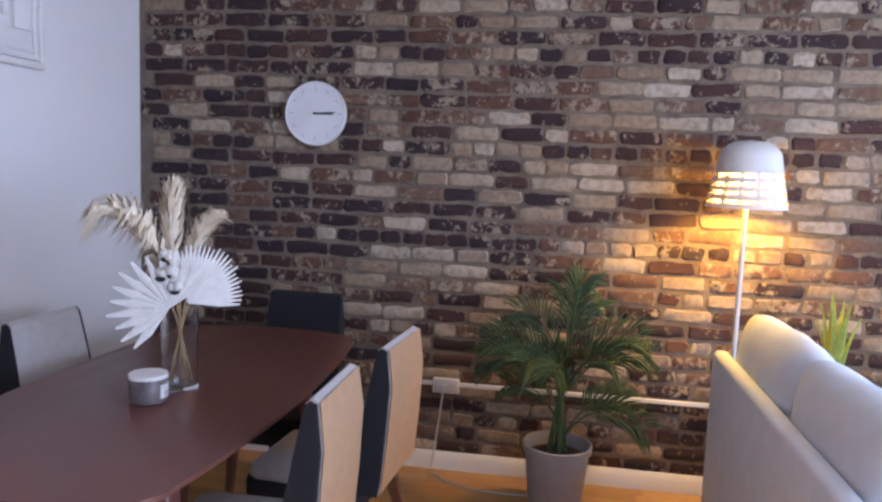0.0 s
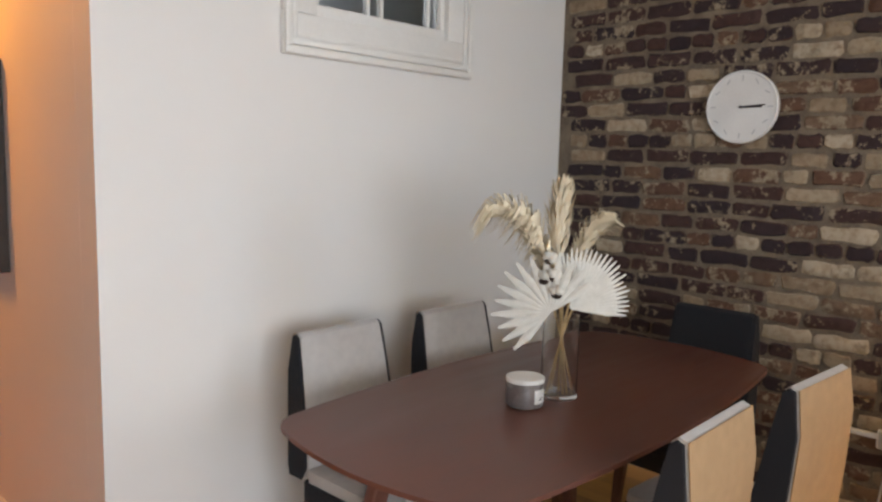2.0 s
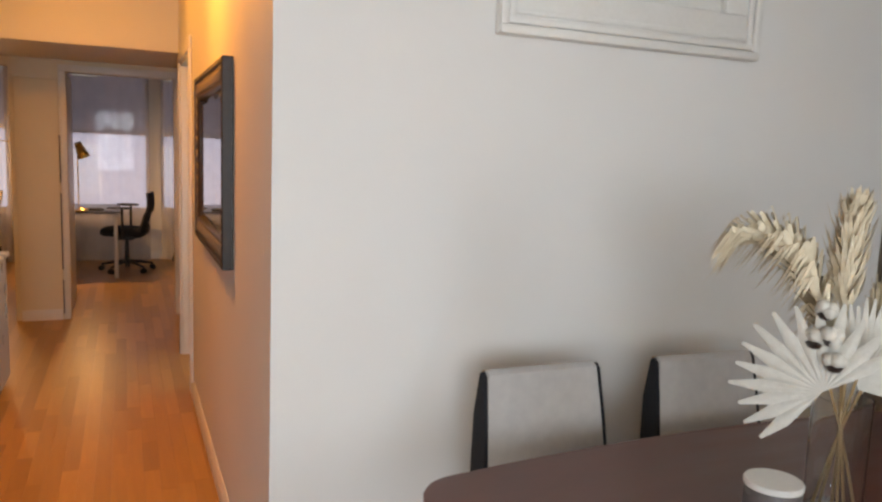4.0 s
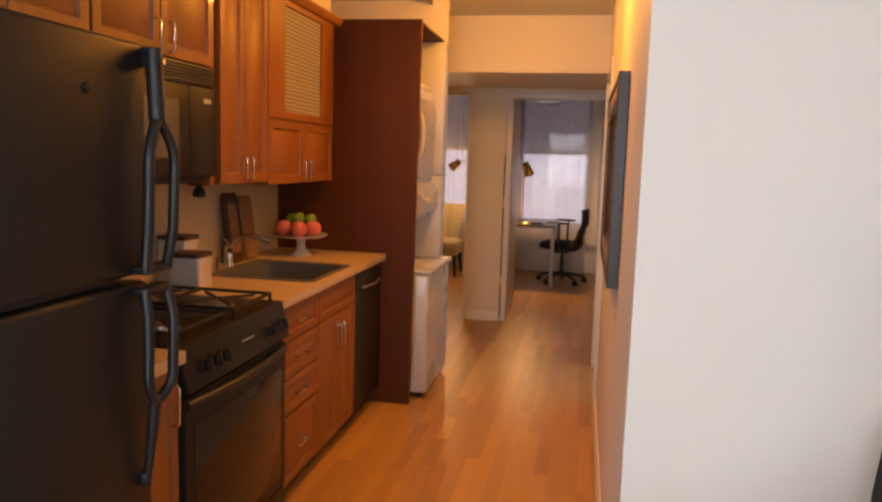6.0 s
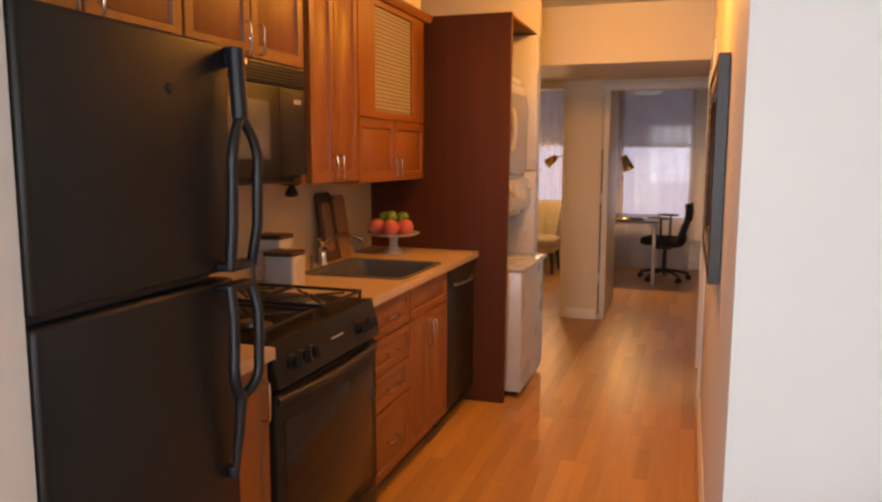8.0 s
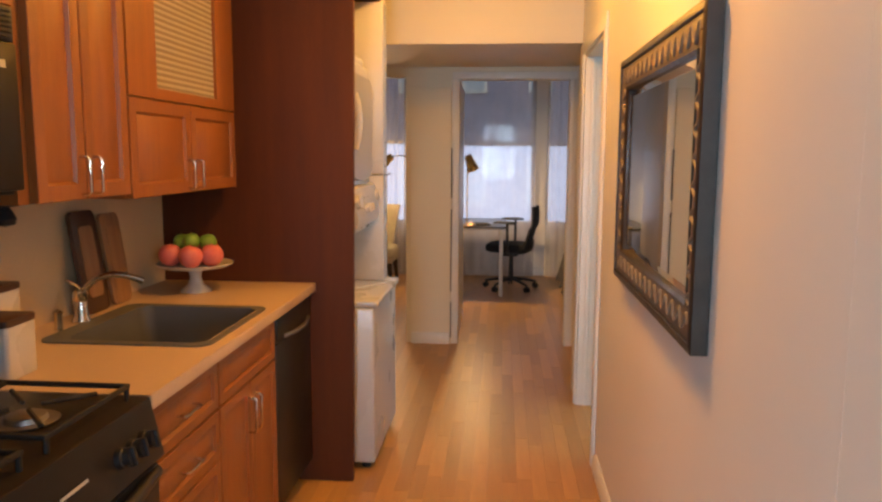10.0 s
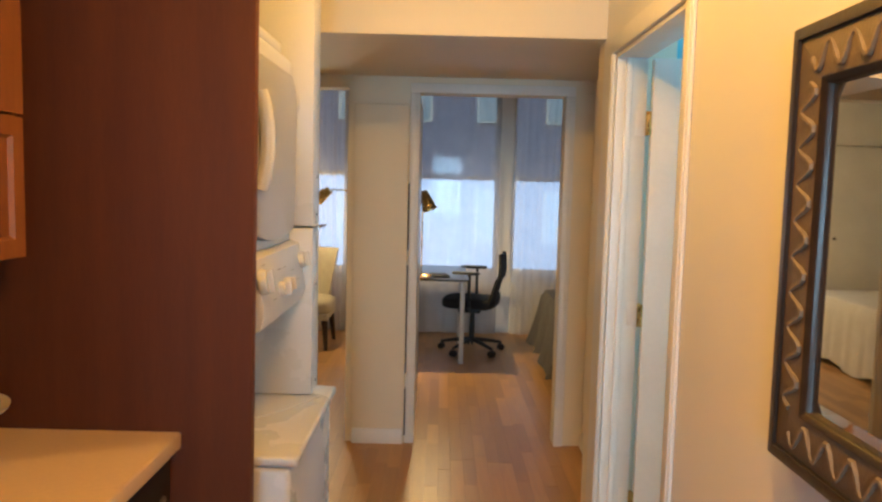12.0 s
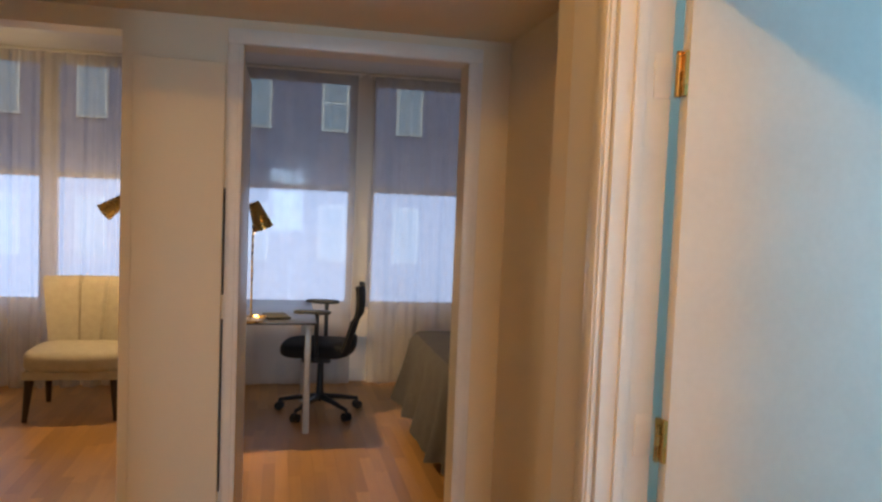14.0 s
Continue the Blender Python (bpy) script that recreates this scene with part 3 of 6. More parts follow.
def dining_chair(fabric, sides, label):
    """Faces +y; its back is at y = -0.2."""
    t = thing("dining_chair", label, "chair", group="chairs round the table")
    back = [(-0.035, 0.44), (-0.012, 0.48), (-0.025, 0.62), (-0.058, 0.80), (-0.080, 0.915), (-0.096, 0.928), (-0.114, 0.92), (-0.128, 0.80), (-0.118, 0.62), (-0.107, 0.48), (-0.10, 0.44)]

    def slab(prof, x0, x1, bevel=0.0, w_top=1.0):
        bm = bmesh.new()
        rows = []
        for x in (x0, x1):
            rows.append([bm.verts.new((x * (1 - (1 - w_top) * max(0, (z - 0.45) / 0.46)), y - 0.12, z)) for y, z in prof])
        k = len(prof)
        for i in range(k):
            bm.faces.new((rows[0][i], rows[0][(i + 1) % k], rows[1][(i + 1) % k], rows[1][i]))
        f0, f1 = bm.faces.new(rows[0]), bm.faces.new(rows[1][::-1])
        if bevel:
            bmesh.ops.bevel(bm, geom=list(set(f0.edges) | set(f1.edges)), offset=bevel, segments=2, affect="EDGES")
        return bm
    w = 0.196
    part("backrest", slab(back, -w, w, 0.003, 0.90), fabric, t)
    shell = [(-0.105, 0.445), (-0.109, 0.48), (-0.121, 0.62), (-0.131, 0.80), (-0.1165, 0.920), (-0.1195, 0.921), (-0.135, 0.80), (-0.125, 0.62), (-0.112, 0.48), (-0.108, 0.445)]
    part("back_shell", slab(shell, -w - 0.0005, w + 0.0005, 0.0, 0.90), TANFAB if fabric is GREYFAB else sides, t, "tan fabric on the back")
    inner = [(y * 0.97 - 0.002, z - 0.004) for y, z in back]
    for s in (-1, 1):
        part("side_panel", slab(inner, s * (w + 0.001), s * (w + 0.013), 0.003, 0.90), sides, t, "dark navy side panel")
    seat = round_rect(0.40, 0.40, 0.03, 5, 0, 0.05)
    part("seat", prism(seat, 0.435, 0.475, bevel=0.014, seg=3), fabric, t)
    part("seat_base", prism(round_rect(0.415, 0.415, 0.03, 5, 0, 0.05), 0.37, 0.434, bevel=0.006), sides, t, "dark navy seat base")
    for sx in (-1, 1):
        for fy, ty in ((0.20, 0.235), (-0.145, -0.26)):
            bm = bmesh.new()
            b, a = Vector((sx * 0.175, ty, 0)), Vector((sx * 0.16, fy, 0.375))
            rows = []
            for p, r in ((b, 0.012), (a, 0.022)):
                rows.append([bm.verts.new(p + Vector((r * dx, r * dy, 0))) for dx, dy in ((1, 1), (-1, 1), (-1, -1), (1, -1))])
            for i in range(4):
                bm.faces.new((rows[0][i], rows[0][(i + 1) % 4], rows[1][(i + 1) % 4], rows[1][i]))
            bm.faces.new(rows[0])
            bm.faces.new(rows[1][::-1])
            bmesh.ops.bevel(bm, geom=bm.edges[:], offset=0.004, segments=2, affect="EDGES")
            part("leg", bm, LEGWOOD, t, "brown wooden leg")
    return t


chair = dining_chair(GREYFAB, NAVYFAB, "light grey upholstered dining chair with navy sides")
chair.matrix_world = pose(0.715, -0.465, 0, 0, 0, 180)
copy_thing(chair, pose(1.275, -0.485, 0, 0, 0, 178)).scale.z = 0.975
copy_thing(chair, pose(0.70, -1.365, 0, 0, 0, 0))
copy_thing(chair, pose(1.28, -1.425, 0, 0, 0, -5))
chair.scale.z = 0.975
dark = dining_chair(NAVYFAB, NAVYFAB, "dark navy dining chair at the end of the table")
dark.matrix_world = pose(1.81, -1.03, 0, 0, 0, 88)
dark.scale = (0.9, 1.0, 0.99)


def vase_with_flowers():
    t = thing("vase_bouquet", "clear glass vase with dried pampas and palm fans", "vase", (0.988, -0.980, 0.767))
    r, h = 0.057, 0.256
    part("vase", lathe([(0, 0), (r, 0), (r, 0.006), (r, h), (r - 0.003, h), (r - 0.004, 0.014), (0, 0.012)], 40), GLASS, t, "clear glass cylinder vase")
    R, D = Vector((0.57, -0.82, 0)), Vector((0.82, 0.57, 0))
    up = Vector((0, 0, 1))

    def at(u, v, d=0.0):
        return R * u + up * v + D * d
    rnd = random.Random(4)
    for u, v, d in ((-0.02, 0.40, 0.02), (0.02, 0.30, -0.01), (-0.035, 0.30, -0.02), (0.03, 0.27, 0.02), (0.0, 0.34, 0.0), (-0.01, 0.29, 0.03)):
        part("stem", tube(arc(at(-u * 1.2, 0.016, -d), at(0, 0.2, 0), at(u, v, d)), 0.0032, 6), STEM, t)

    def plume(start, ctrl, tip, spread, n=150, side=1.0):
        bm = bmesh.new()
        axis = arc(start, ctrl, tip, 24)
        add_tube(bm, axis, 0.004, 6, 0.0012)
        for k in range(n):
            f = rnd.uniform(0.08, 1.0)
            p = axis[int(f * 23)]
            d = (axis[min(int(f * 23) + 1, 24)] - p).normalized()
            ln = spread * (0.55 + 0.75 * math.sin(math.pi * min(1, f * 0.9 + 0.1))) * rnd.uniform(0.6, 1.0)
            out = Vector((rnd.gauss(0, 1), rnd.gauss(0, 1), rnd.gauss(0, 1)))
            out = (out - d * out.dot(d)).normalized()
            q = p + out * ln * 0.45 + d * ln * 0.75
            e = q + d * ln * 0.5 - up * ln * 0.45 * side + out * ln * 0.15
            sidev = d.cross(out).normalized() * 0.0032
            a0, a1 = bm.verts.new(p - sidev), bm.verts.new(p + sidev)
            b0, b1 = bm.verts.new(q - sidev * 1.6), bm.verts.new(q + sidev * 1.6)
            c = bm.verts.new(e)
            bm.faces.new((a0, a1, b1, b0))
            bm.faces.new((b0, b1, c))
        return bm
    part("pampas_plume", plume(at(-0.015, 0.30, 0.02), at(-0.10, 0.62, 0.05), at(-0.245, 0.555, 0.03), 0.098, 360, 2.1), PAMPAS, t, "cream drooping pampas plume")
    part("pampas_plume", plume(at(-0.01, 0.40, 0.03), at(-0.03, 0.55, 0.03), at(-0.012, 0.655, 0.02), 0.068, 330, 0.1), PAMPAS, t, "cream upright pampas plume")
    part("pampas_plume", plume(at(0.02, 0.36, 0.06), at(0.06, 0.52, 0.08), at(0.135, 0.55, 0.07), 0.075, 240, 1.1), PAMPAS, t, "cream pampas plume")

    def fan(hub, normal, first, last, n, length, blade):
        bm = bmesh.new()
        nx = normal.normalized()
        ux = up.cross(nx).normalized()
        vx = nx.cross(ux)
        for k in range(n):
            a = radians(first + (last - first) * k / (n - 1))
            d = ux * math.cos(a) + vx * math.sin(a)
            s = nx.cross(d).normalized()
            ln = length * (0.86 + 0.14 * math.sin(math.pi * k / (n - 1))) * rnd.uniform(0.95, 1.04)
            fold = nx * (blade * 0.55)
            p0, p1, p2 = hub, hub + d * ln * 0.62, hub + d * ln
            l1, r1 = p1 - s * blade, p1 + s * blade
            vs = [bm.verts.new(v) for v in (p0, l1, p1 + fold, r1, p2 - s * blade * 0.25, p2 + s * blade * 0.25)]
            bm.faces.new((vs[0], vs[1], vs[2]))
            bm.faces.new((vs[0], vs[2], vs[3]))
            bm.faces.new((vs[1], vs[4], vs[2]))
            bm.faces.new((vs[2], vs[4], vs[5]))
            bm.faces.new((vs[2], vs[5], vs[3]))
        return bm
    part("palm_fan", fan(at(-0.035, 0.272, -0.05), -D + up * 0.15, 40, 228, 14, 0.185, 0.0135), DRYWHITE, t, "bleached palm fan")
    part("palm_fan", fan(at(0.025, 0.275, 0.0), -D + R * 0.25 + up * 0.1, -6, 104, 24, 0.20, 0.0088), DRYWHITE, t, "bleached palm fan")
    for u, v, d in ((-0.045, 0.435, -0.03), (-0.03, 0.385, -0.045), (-0.06, 0.375, -0.04), (-0.02, 0.335, -0.05)):
        bm = bmesh.new()
        for _ in range(5):
            o = Vector((rnd.uniform(-1, 1), rnd.uniform(-1, 1), rnd.uniform(-1, 1))).normalized() * 0.011
            bmesh.ops.create_icosphere(bm, subdivisions=2, radius=0.014, matrix=Matrix.Translation(at(u, v, d) + o))
        boll = part("cotton_boll", bm, DRYWHITE, t, "white cotton boll")
        part("husk", lathe([(0, -0.022), (0.012, -0.018), (0.018, -0.008), (0.012, -0.004), (0, -0.006)], 8, Matrix.Translation(at(u, v, d))), DARKLEG, boll, "dark husk")
    return t


vase_with_flowers()


def candle():
    t = thing("candle_jar", "smoky glass candle jar with a white lid", "candle", (0.845, -0.955, 0.767), -35)
    part("jar", lathe([(0, 0), (0.052, 0), (0.056, 0.004), (0.056, 0.070), (0.053, 0.074), (0, 0.074)], 40), SMOKE, t)
    part("lid", lathe([(0, 0.0745), (0.057, 0.0745), (0.058, 0.084), (0.056, 0.087), (0, 0.087)], 40), WAX, t, "white lid")
    bm = bmesh.new()
    n = 8
    a0, a1 = radians(-78), radians(-28)
    lo = [bm.verts.new((0.0568 * math.cos(a0 + (a1 - a0) * i / n), 0.0568 * math.sin(a0 + (a1 - a0) * i / n), 0.016)) for i in range(n + 1)]
    hi = [bm.verts.new((v.co.x, v.co.y, 0.058)) for v in lo]
    for i in range(n):
        bm.faces.new((lo[i], lo[i + 1], hi[i + 1], hi[i]))
    lab = part("label", bm, PAPER, t, "white paper label")
    for z, w in ((0.026, 0.30), (0.031, 0.5)):
        bm = bmesh.new()
        aa, ab = radians(-62), radians(-62 + 26 * w / 0.5)
        ps = [(0.0572 * math.cos(a), 0.0572 * math.sin(a)) for a in (aa, (aa + ab) / 2, ab)]
        lo = [bm.verts.new((x, y, z)) for x, y in ps]
        hi = [bm.verts.new((x, y, z + 0.0022)) for x, y in ps]
        for i in range(2):
            bm.faces.new((lo[i], lo[i + 1], hi[i + 1], hi[i]))
        part("print_bar", bm, INK, lab, "dark printed line")
    return t


candle()


def wall_clock():
    t = thing("wall_clock", "round white wall clock with black hands", "clock", (BRICK_X - 0.012, -0.955, 1.742))
    turn = Matrix.Rotation(radians(-90), 4, "Y")
    part("case", lathe([(0, 0), (0.150, 0), (0.155, 0.006), (0.155, 0.026), (0.151, 0.030), (0.147, 0.030), (0.145, 0.026), (0, 0.026)], 64, turn), CLOCKWHITE, t)
    for k in range(12):
        a = radians(30 * k)
        r = 0.122
        m = Matrix.Translation((-0.0266, -r * math.sin(a), r * math.cos(a))) @ Matrix.Rotation(-a, 4, "X")
        part("hour_mark", box(-0.0008, -0.0025, -0.012, 0.0008, 0.0025, 0.012, m=m), GREYPANEL, t)
    part("hour_hand", box(-0.031, -0.088, -0.004, -0.029, 0.006, 0.004, 0.001), INK, t, "black hour hand")
    m = Matrix.Rotation(radians(-4), 4, "X")
    part("minute_hand", box(-0.034, -0.103, -0.0028, -0.032, 0.008, 0.0028, 0.001, m=m), INK, t, "black minute hand")
    part("hub", lathe([(0, 0.026), (0.006, 0.026), (0.006, 0.037), (0, 0.037)], 16, turn), INK, t)
    return t


wall_clock()


def inner_window():
    t = tagged(new("window_1"), "white moulded inner window with three panes", "window", kind="structure")
    x0, x1, z0, z1 = 0.79, 1.49, 1.985, 2.48
    w = 0.146
    # deep stepped casing
    for a, b, c, d in ((x0 - w, z0 - w, x1 + w, z0), (x0 - w, z0 + 0.0005, x0, z1), (x1, z0 + 0.0005, x1 + w, z1)):
        bm = bmesh.new()
        add_box(bm, a, -0.020, b, c, -0.001, d, 0.004)
        if c - a > d - b:
            add_box(bm, a, -0.040, b, c, -0.0202, b + 0.030, 0.008)
            add_box(bm, a + 0.02, -0.032, b + 0.032, c - 0.02, -0.0202, b + 0.056, 0.006)
            add_box(bm, a + 0.05, -0.026, b + 0.062, c - 0.05, -0.0202, b + 0.078, 0.003)
        else:
            o = a if a < 1 else c
            s = 1 if a < 1 else -1
            add_box(bm, o, -0.040, b - 0.12, o + s * 0.030, -0.0202, d, 0.008)
            add_box(bm, o + s * 0.032, -0.032, b - 0.10, o + s * 0.056, -0.0202, d, 0.006)
        part("casing", bm, TRIM, t)
    for a, b, c, d in ((x0 + 0.001, z0 + 0.001, x1 - 0.001, z0 + 0.045), (x0 + 0.001, z0 + 0.046, x0 + 0.03, z1 - 0.001), (x1 - 0.03, z0 + 0.046, x1 - 0.001, z1 - 0.001)):
        part("sash", box(a, 0.004, b, c, 0.05, d, 0.004), TRIM, t)
    for x in (x0 + 0.265, x0 + 0.335, x0 + 0.60):
        part("muntin", box(x, 0.012, z0 + 0.046, x + 0.016, 0.042, z1 - 0.001, 0.003), TRIM, t)
    for a, b in ((x0 + 0.031, x0 + 0.264), (x0 + 0.282, x0 + 0.334), (x0 + 0.352, x0 + 0.599), (x0 + 0.617, x1 - 0.031)):
        p = part("pane", box(a, 0.024, z0 + 0.046, b, 0.029, z1 - 0.002), PANE, t)
        p.visible_shadow = False


inner_window()


def raceway():
    t = thing("cable_raceway", "white surface cable channel on the brick wall", "raceway", (BRICK_X - 0.012, 0, 0))
    part("channel", box(-0.024, -5.6, 0.432, 0.0, -1.36, 0.452, 0.004), TRIM, t)
    s = thing("wall_socket", "white surface socket box on the brick wall", "socket", (BRICK_X - 0.012, -1.655, 0.44))
    part("box", box(-0.045, -0.066, -0.038, -0.0245, 0.066, 0.038, 0.006), TRIM, s)
    part("plate", box(-0.050, -0.058, -0.032, -0.0452, 0.058, 0.032, 0.003), ENAMEL, s)
    for y in (-0.028, 0.028):
        part("outlet", prism(round_rect(0.032, 0.026, 0.008, 4), 0.0, 0.0015, Matrix.Translation((-0.0503, y, 0)) @ Matrix.Rotation(radians(-90), 4, "Y")), GREYPANEL, s)
    part("plug", box(-0.078, -0.005, -0.02, -0.052, 0.03, 0.016, 0.006), ENAMEL, s, "white plug")
    c = thing("power_cord", "thin white power cord on the floor", "cord", (0, 0, 0))
    pts = arc((BRICK_X - 0.075, -1.645, 0.42), (BRICK_X - 0.06, -1.62, 0.2), (BRICK_X - 0.10, -1.60, 0.006)) + arc((BRICK_X - 0.10, -1.62, 0.005), (BRICK_X - 0.32, -1.75, 0.005), (BRICK_X - 0.20, -2.30, 0.005))
    part("cable", tube(pts, 0.0045, 8), ENAMEL, c)
    c = thing("power_cord", "thin dark lamp cord beside the plant", "cord", (0, 0, 0))
    part("cable", tube(arc((1.95, -2.45, 0.005), (1.8, -2.62, 0.005), (2.1, -2.80, 0.005)), 0.004, 8), RUBBER, c)


raceway()


def potted_palm():
    t = thing("potted_palm", "green parlour palm in a grey plastic pot", "plant", (2.04, -2.205, 0))
    part("pot", lathe([(0, 0), (0.108, 0), (0.114, 0.006), (0.142, 0.28), (0.152, 0.283), (0.154, 0.312), (0.146, 0.314), (0.140, 0.285), (0.138, 0.25), (0, 0.25)], 40), POTGREY, t, "grey plastic pot")
    part("soil", lathe([(0, 0.272), (0.08, 0.268), (0.136, 0.252)], 24), SOIL, t)
    rnd = random.Random(11)
    for k in range(4):
        a = k * 1.7
        part("stem", tube(arc((0.035 * math.cos(a), 0.035 * math.sin(a), 0.255), (0.02 * math.cos(a), 0.02 * math.sin(a), 0.42), (-0.01, -0.02 + 0.012 * k, 0.60)), 0.013, 8, 0.008), LEAF, t)

    def frond(base, ctrl, tip, length, first=7):
        axis = arc(base, ctrl, tip, 22)
        bm = tube(axis, 0.0055, 6, 0.0016)
        for i in range(first, 23):
            p = axis[i]
            dirn = (axis[i] - axis[i - 1]).normalized()
            side = dirn.cross(Vector((-1, 0.15, 0.25))).normalized()
            f = (i - first) / (22 - first)
            ln = length * (0.55 + 0.6 * math.sin(math.pi * (0.18 + 0.70 * f))) * rnd.uniform(0.85, 1.1)
            for s in (-1, 1):
                out = (side * s * 0.62 + dirn * 0.85 + Vector((rnd.uniform(-0.22, 0.12), 0, rnd.uniform(-0.04, 0.12)))).normalized()
                w = out.cross(Vector((-1, 0, 0.3))).normalized() * 0.0058
                q, e = p + out * ln * 0.5, p + out * ln - Vector((0, 0, ln * 0.22))
                vs = [bm.verts.new(v) for v in (p, q - w, q + Vector((-0.003, 0, 0.003)), q + w, e)]
                bm.faces.new((vs[0], vs[1], vs[2]))
                bm.faces.new((vs[0], vs[2], vs[3]))
                bm.faces.new((vs[1], vs[4], vs[2]))
                bm.faces.new((vs[2], vs[4], vs[3]))
        part("frond", bm, LEAF, t)
    # sideways reach, height and forward reach of each frond's tip
    for dy, dz, dx, ln in ((-0.07, 1.02, 0.02, 0.17), (0.00, 0.98, 0.06, 0.15), (-0.12, 0.93, 0.08, 0.15), (0.30, 0.76, -0.05, 0.19), (0.34, 0.66, 0.05, 0.17),
                           (0.20, 0.88, 0.05, 0.15), (-0.30, 0.80, 0.0, 0.19), (-0.36, 0.72, 0.08, 0.16), (-0.20, 0.74, -0.20, 0.17), (0.14, 0.72, -0.22, 0.17),
                           (-0.36, 0.42, 0.0, 0.17), (-0.28, 0.50, 0.09, 0.15), (0.22, 0.55, 0.04, 0.14), (0.04, 0.70, -0.26, 0.16), (0.06, 0.66, 0.12, 0.14)):
        low = 0.36 if dz < 0.56 else 0.56
        top = Vector((-0.01 + dx * 0.3, -0.02 + dy * 0.35, max(dz, low + 0.16) + 0.03))
        frond((-0.01, -0.02 + dy * 0.05, low), top, (dx, dy, dz), ln)
    return t


potted_palm()


def floor_lamp():
    t = thing("floor_lamp", "white floor lamp with a slotted dome shade, lit", "lamp", (2.10, -2.93, 0))
    part("base", lathe([(0, 0), (0.14, 0), (0.142, 0.008), (0.13, 0.018), (0.02, 0.024), (0, 0.024)], 40), SHADE, t)
    part("pole", rod((0, 0, 0.02), (0, 0, 1.46), 0.0105), SHADE, t)

    def radius(z):
        f = (z - 1.385) / 0.285
        return 0.163 - 0.052 * f if f < 0.72 else (0.163 - 0.052 * 0.72) * math.sqrt(max(0.0, 1 - ((f - 0.72) / 0.2815) ** 2))
    shade = bmesh.new()
    zs = [1.385, 1.405] + [1.405 + 0.036 * k + o for k in range(5) for o in (0.014, 0.036)]
    n = 56
    rings = {}
    for z in zs:
        rings[z] = [[shade.verts.new(((radius(z) + o) * math.cos(2 * math.pi * i / n), (radius(z) + o) * math.sin(2 * math.pi * i / n), z)) for i in range(n)] for o in (0, -0.003)]
    for k, (a, b) in enumerate(zip(zs, zs[1:])):
        slot_row = k % 2 == 1 and k < 9
        for i in range(n):
            if slot_row and i % 4 != 0:
                continue
            j = (i + 1) % n
            for s in (0, 1):
                shade.faces.new((rings[a][s][i], rings[a][s][j], rings[b][s][j], rings[b][s][i]))
    dome = [(radius(z), z) for z in (zs[-1], 1.600, 1.615, 1.63, 1.647, 1.66)] + [(0, 1.667)]
    add_lathe(shade, dome, n)
    part("shade", shade, SHADE, t, "white metal shade with rows of slots")
    part("diffuser", lathe([(radius(z) - 0.012, z) for z in (1.40, 1.45, 1.50, 1.55, 1.58)], 40), sheer("lamp_diffuser", (0.95, 0.80, 0.55), 0.35), t, "warm translucent liner")
    b = part("bulb", lathe([(0, 1.47), (0.018, 1.475), (0.032, 1.50), (0.032, 1.52), (0.02, 1.55), (0.014, 1.57), (0, 1.575)], 20), BULB, t, "glowing bulb")
    b.visible_shadow = False
    return t


floor_lamp()
lamp("floor_lamp_bulb", "POINT", (2.10, -2.93, 1.455), 72, (1.0, 0.56, 0.03), 0.03)


def cushion(w, d, h, seg=10):
    """A soft squarish cushion centred at the origin."""
    bm = bmesh.new()
    bmesh.ops.create_cube(bm, size=1)
    bmesh.ops.subdivide_edges(bm, edges=bm.edges[:], cuts=seg, use_grid_fill=True)
    for v in bm.verts:
        x, y, z = v.co * 2
        k = 5.0
        r = (abs(x) ** k + abs(y) ** k + abs(z) ** k) ** (1 / k)
        m = max(abs(x), abs(y), abs(z))
        x, y, z = (c * m / r for c in (x, y, z))
        puff = 1 - 0.18 * (abs(x) ** 3 + abs(z) ** 3) / 2
        v.co = (x * w / 2, y * d / 2 * puff, z * h / 2)
    return bm


def roll_cushion(w, d, h, k=2.6):
    """A plump cushion along x: a rounded cross-section that closes softly at both ends."""
    bm = bmesh.new()
    rings = []
    for i in range(25):
        u = -math.cos(math.pi * i / 24)
        s = (1 - min(1.0, abs(u)) ** 7) ** (1 / 3)
        ring = []
        for j in range(28):
            a = 2 * math.pi * j / 28
            c, e = math.cos(a), math.sin(a)
            r = (abs(c) ** k + abs(e) ** k) ** (-1 / k)
            n_ = 1 + 0.03 * noise.noise(Vector((u * 2.5, c * 1.5, e * 1.5 + w)))
            ring.append((u * w / 2, c * r * d / 2 * s * n_, e * r * h / 2 * (0.86 + 0.14 * s) * n_ if 0 < i < 24 else e * r * h * 0.43))
        rings.append([bm.verts.new(p) for p in ring])
    for r0, r1 in zip(rings, rings[1:]):
        for j in range(28):
            bm.faces.new((r0[j], r0[(j + 1) % 28], r1[(j + 1) % 28], r1[j]))
    bm.faces.new(rings[0])
    bm.faces.new(rings[-1][::-1])
    return bm


def moved(bm, m):
    bmesh.ops.transform(bm, matrix=m, verts=bm.verts)
    return bm


